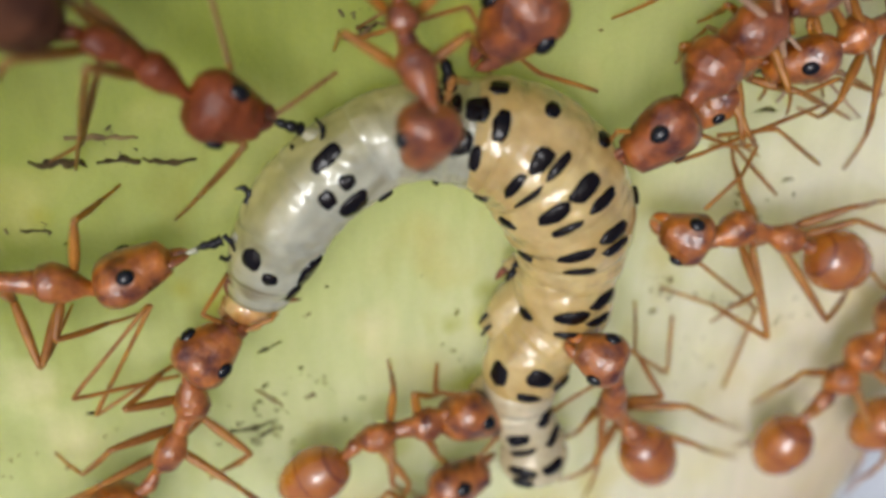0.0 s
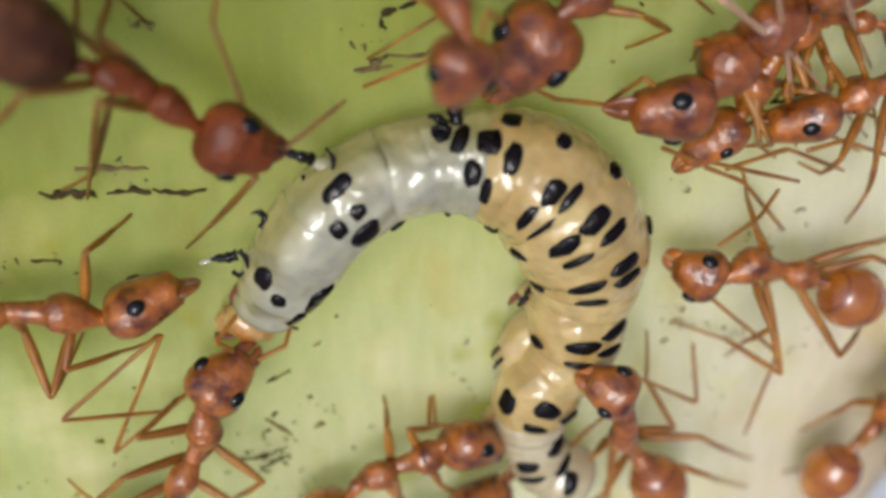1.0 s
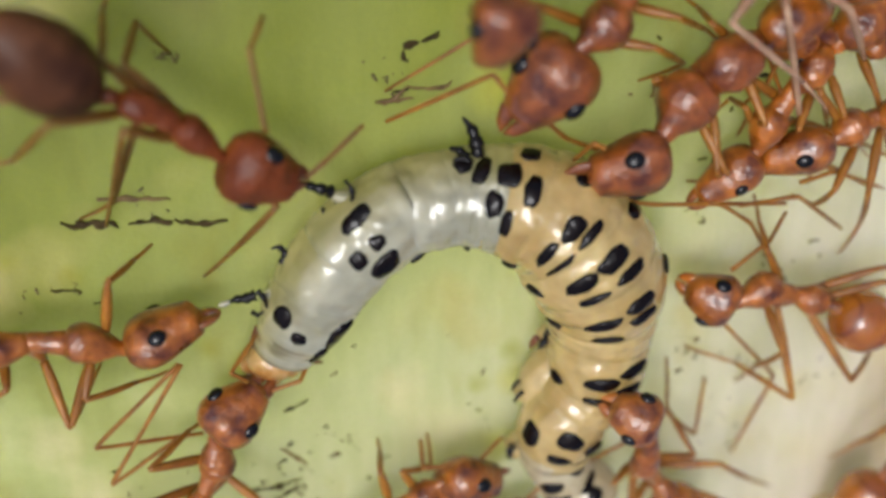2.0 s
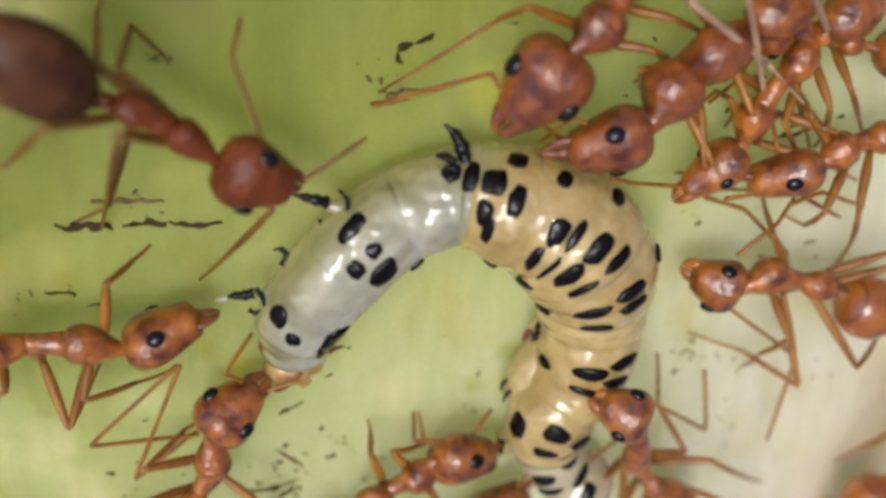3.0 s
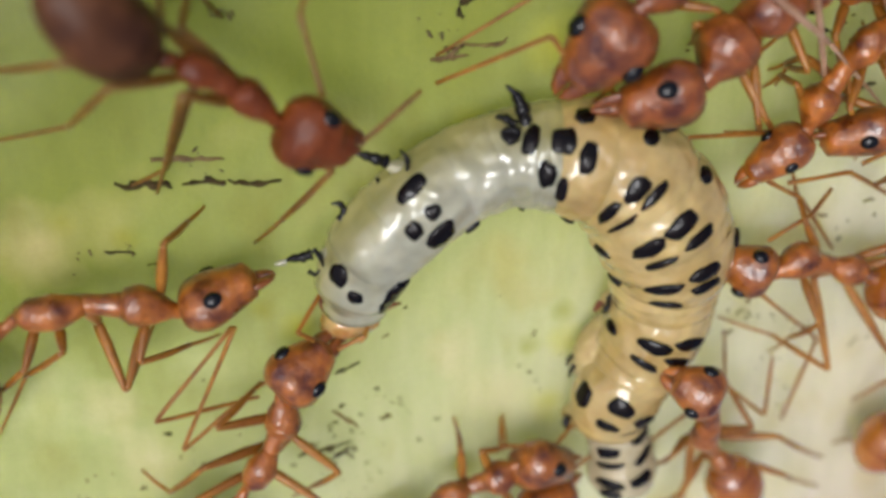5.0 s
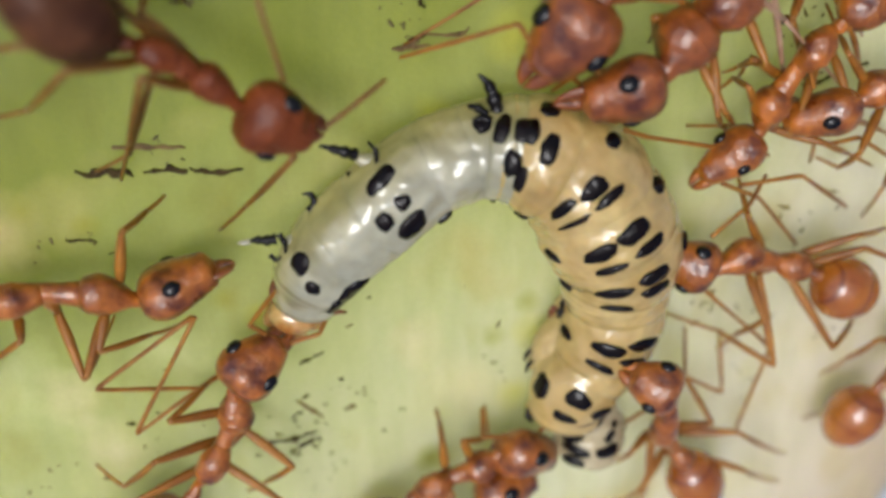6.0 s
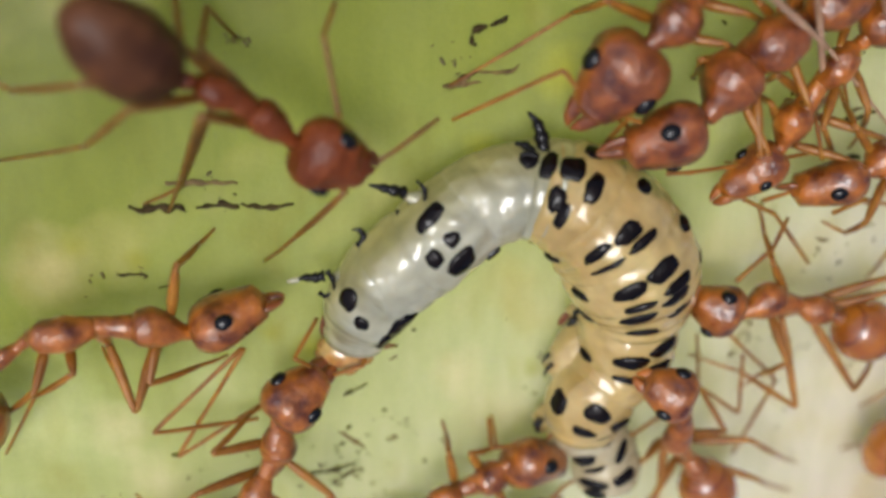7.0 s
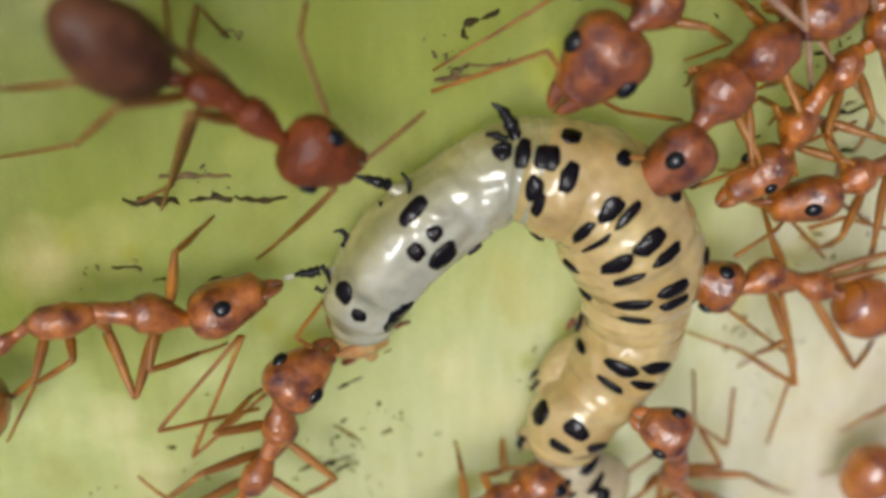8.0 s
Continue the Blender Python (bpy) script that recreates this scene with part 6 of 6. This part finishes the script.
    walk(ants["C"], [(0, pose(-0.00622, -0.00502, 0)), (0.5, pose(-0.00614, -0.00499, 0)), (1, pose(-0.00613, -0.00499, 0)), (1.5, pose(-0.00619, -0.00501, 0)), (2, pose(-0.00625, -0.00499, 0)), (3.5, pose(-0.00619, -0.00480, 0)), (4, pose(-0.00609, -0.00466, 0)), (5.5, pose(-0.00595, -0.00506, 0)), (6, pose(-0.00620, -0.00506, 0)), (6.5, pose(-0.00631, -0.00501, 0)), (7, pose(-0.00631, -0.00501, 0)), (7.5, pose(-0.00619, -0.00486, 0)), (8, pose(-0.00610, -0.00471, 0))])
    walk(ants["D"], [(0, pose(-0.00094, -0.00601, 0, 0, 0, 2.2)), (1, pose(-0.00115, -0.00617, 0, 0, 0, 9.4)), (1.5, pose(-0.00157, -0.00663, 0, 0, 0, 12.5)), (3.5, pose(-0.00165, -0.00566, 0, 0, 0, 19.7)), (4, pose(-0.00169, -0.00624, 0, 0, 0, 14.9)), (5.5, pose(-0.00065, -0.00720, 0, 0, 0, 10.4)), (6, pose(-0.00054, -0.00720, 0, 0, 0, 11.8)), (6.5, pose(-0.00100, -0.00675, 0, 0, 0, 15.7)), (7, pose(-0.00139, -0.00647, 0, 0, 0, 15.5)), (7.5, pose(-0.00118, -0.00683, 0, 0, 0, 12.8)), (8, pose(-0.00095, -0.00743, 0, 0, 0, 13.2))])
    walk(ants["D2"], [(0, pose(-0.00097, -0.00957, 0)), (1, pose(-0.00063, -0.00926, 0)), (1.5, pose(-0.00045, -0.00929, 0)), (3.5, pose(-0.00045, -0.00830, 0)), (4, pose(-0.00062, -0.00889, 0)), (5.5, pose(-0.00060, -0.00961, 0)), (6, pose(-0.00077, -0.00937, 0)), (6.5, pose(-0.00092, -0.00955, 0)), (7, pose(-0.00127, -0.00959, 0)), (8, pose(-0.00075, -0.01079, 0))])
    walk(ants["E"], [(0, pose(0.00527, -0.00634, 0)), (0.5, pose(0.00526, -0.00635, 0)), (1, pose(0.00528, -0.00634, 0)), (1.5, pose(0.00536, -0.00642, 0)), (2, pose(0.00542, -0.00626, 0)), (3.5, pose(0.00521, -0.00607, 0)), (5.5, pose(0.00571, -0.00679, 0)), (6, pose(0.00554, -0.00680, 0)), (6.5, pose(0.00510, -0.00632, 0)), (7, pose(0.00471, -0.00594, 0)), (7.5, pose(0.00487, -0.00647, 0)), (8, pose(0.00492, -0.00731, 0))])
    walk(ants["F"], [(0, pose(0.00879, -0.00122, 0)), (0.5, pose(0.00877, -0.00132, 0)), (1, pose(0.00884, -0.00136, 0)), (1.5, pose(0.00882, -0.00117, 0)), (2, pose(0.00873, -0.00117, 0)), (3.5, pose(0.00900, -0.00060, 0)), (5.5, pose(0.00796, -0.00159, 0)), (6, pose(0.00779, -0.00153, 0)), (6.5, pose(0.00761, -0.00172, 0)), (7, pose(0.00737, -0.00179, 0)), (8, pose(0.00743, -0.00129, 0))])
    walk(ants["G"], [(0, pose(0.01184, -0.00581, 0)), (0.5, pose(0.01221, -0.00552, 0)), (1, pose(0.01297, -0.00591, 0)), (1.5, pose(0.01334, -0.00584, 0)), (3.5, pose(0.01389, -0.00604, 0)), (5.5, pose(0.01229, -0.00464, 0)), (6.5, pose(0.01282, -0.00435, 0)), (8, pose(0.01236, -0.00559, 0))])
    walk(ants["G2"], [(0, pose(0.01416, -0.00737, 0)), (0.5, pose(0.01437, -0.00736, 0)), (1, pose(0.01500, -0.00741, 0)), (1.5, pose(0.01537, -0.00754, 0)), (3.5, pose(0.01578, -0.00752, 0)), (8, pose(0.01456, -0.00769, 0))])
    walk(ants["H"], [(0, pose(-0.00075, 0.00506, 0)), (0.3, pose(-0.00083, 0.00538, 0)), (0.4, pose(-0.00095, 0.00539, 0)), (0.6, pose(-0.00048, 0.00594, 0)), (0.8, pose(-0.00037, 0.00650, 0)), (1, pose(-0.00029, 0.00706, 0)), (1.5, pose(-0.00015, 0.00808, 0)), (2, pose(-0.00004, 0.00850, 0)), (2.2, pose(-0.00010, 0.00879, 0)), (3.5, pose(0.00007, 0.01072, 0)), (8, pose(0.00007, 0.01072, 0))])
    walk(ants["I"], [(0, pose(0.00353, 0.00681, 0)), (0.5, pose(0.00347, 0.00680, 0)), (1, pose(0.00354, 0.00684, 0)), (1.5, pose(0.00348, 0.00686, 0)), (2, pose(0.00344, 0.00686, 0)), (3.5, pose(0.00339, 0.00688, 0)), (4, pose(0.00319, 0.00689, 0)), (5.5, pose(0.00345, 0.00663, 0)), (6, pose(0.00348, 0.00668, 0)), (6.5, pose(0.00342, 0.00665, 0)), (7, pose(0.00337, 0.00662, 0)), (7.5, pose(0.00323, 0.00680, 0)), (8, pose(0.00318, 0.00683, 0))])
    walk(ants["J"], [(0, pose(0.00664, 0.00407, 0)), (0.5, pose(0.00654, 0.00437, 0)), (1, pose(0.00662, 0.00489, 0)), (1.5, pose(0.00568, 0.00494, 0)), (2, pose(0.00521, 0.00490, 0)), (3.5, pose(0.00490, 0.00528, 0)), (4, pose(0.00482, 0.00525, 0)), (5.5, pose(0.00468, 0.00508, 0)), (6, pose(0.00471, 0.00506, 0)), (6.5, pose(0.00467, 0.00504, 0)), (7, pose(0.00461, 0.00503, 0)), (7.5, pose(0.00459, 0.00496, 0)), (8, pose(0.00468, 0.00464, 0))])
    turn_head(ants["J"], [(0, 0.20, -0.48, 25), (0.5, 0.24, -0.69, 6), (1, 0.11, 0.09, -12), (1.5, 0.33, -0.41, 0), (2, 0.12, -0.38, 0), (3.5, -0.11, 0.16, 0), (4, -0.29, 0.23, 0), (5.5, -0.00, -0.06, 0), (6, 0.00, -0.03, 0), (6.5, 0.04, -0.04, 0), (7, -0.10, -0.16, 4), (7.5, 0.04, -0.30, 8), (8, 0.34, -0.53, 25)])
    walk(ants["K"], [(0, pose(0.00793, 0.00388, 0)), (0.5, pose(0.00784, 0.00383, 0)), (1, pose(0.00783, 0.00385, 0)), (1.5, pose(0.00786, 0.00376, 0)), (2, pose(0.00778, 0.00373, 0)), (3.5, pose(0.00744, 0.00404, 0)), (5.5, pose(0.00765, 0.00300, 0)), (6, pose(0.00746, 0.00296, 0)), (6.5, pose(0.00720, 0.00292, 0)), (7, pose(0.00681, 0.00352, 0)), (7.5, pose(0.00679, 0.00352, 0)), (8, pose(0.00718, 0.00324, 0))])
    walk(ants["L"], [(0, pose(0.01089, 0.00406, 0)), (0.5, pose(0.01057, 0.00404, 0)), (1, pose(0.01069, 0.00341, 0)), (1.5, pose(0.01020, 0.00350, 0)), (2, pose(0.01011, 0.00346, 0)), (3.5, pose(0.01003, 0.00279, 0)), (5.5, pose(0.01035, 0.00290, 0)), (6, pose(0.01033, 0.00310, 0)), (6.5, pose(0.00983, 0.00252, 0)), (7, pose(0.00958, 0.00229, 0)), (7.5, pose(0.00933, 0.00220, 0)), (8, pose(0.00920, 0.00173, 0))])
    walk(ants["N"], [(0, pose(0.00702, 0.00675, 0)), (1, pose(0.00678, 0.00708, 0)), (1.5, pose(0.00677, 0.00711, 0)), (3.5, pose(0.00554, 0.00789, 0)), (5.5, pose(0.00571, 0.00704, 0)), (6.5, pose(0.00541, 0.00794, 0)), (7, pose(0.00544, 0.00775, 0)), (8, pose(0.00532, 0.00783, 0))])
    walk(ants["O"], [(0, pose(0.00995, 0.00496, 0)), (1, pose(0.00954, 0.00495, 0)), (1.5, pose(0.00956, 0.00504, 0)), (3.5, pose(0.00862, 0.00534, 0)), (5.5, pose(0.00825, 0.00526, 0)), (6.5, pose(0.00820, 0.00570, 0)), (7, pose(0.00820, 0.00572, 0)), (8, pose(0.00807, 0.00568, 0))])
    for seed, root in enumerate(ants.values()):
        feel(root, seed)


motions()
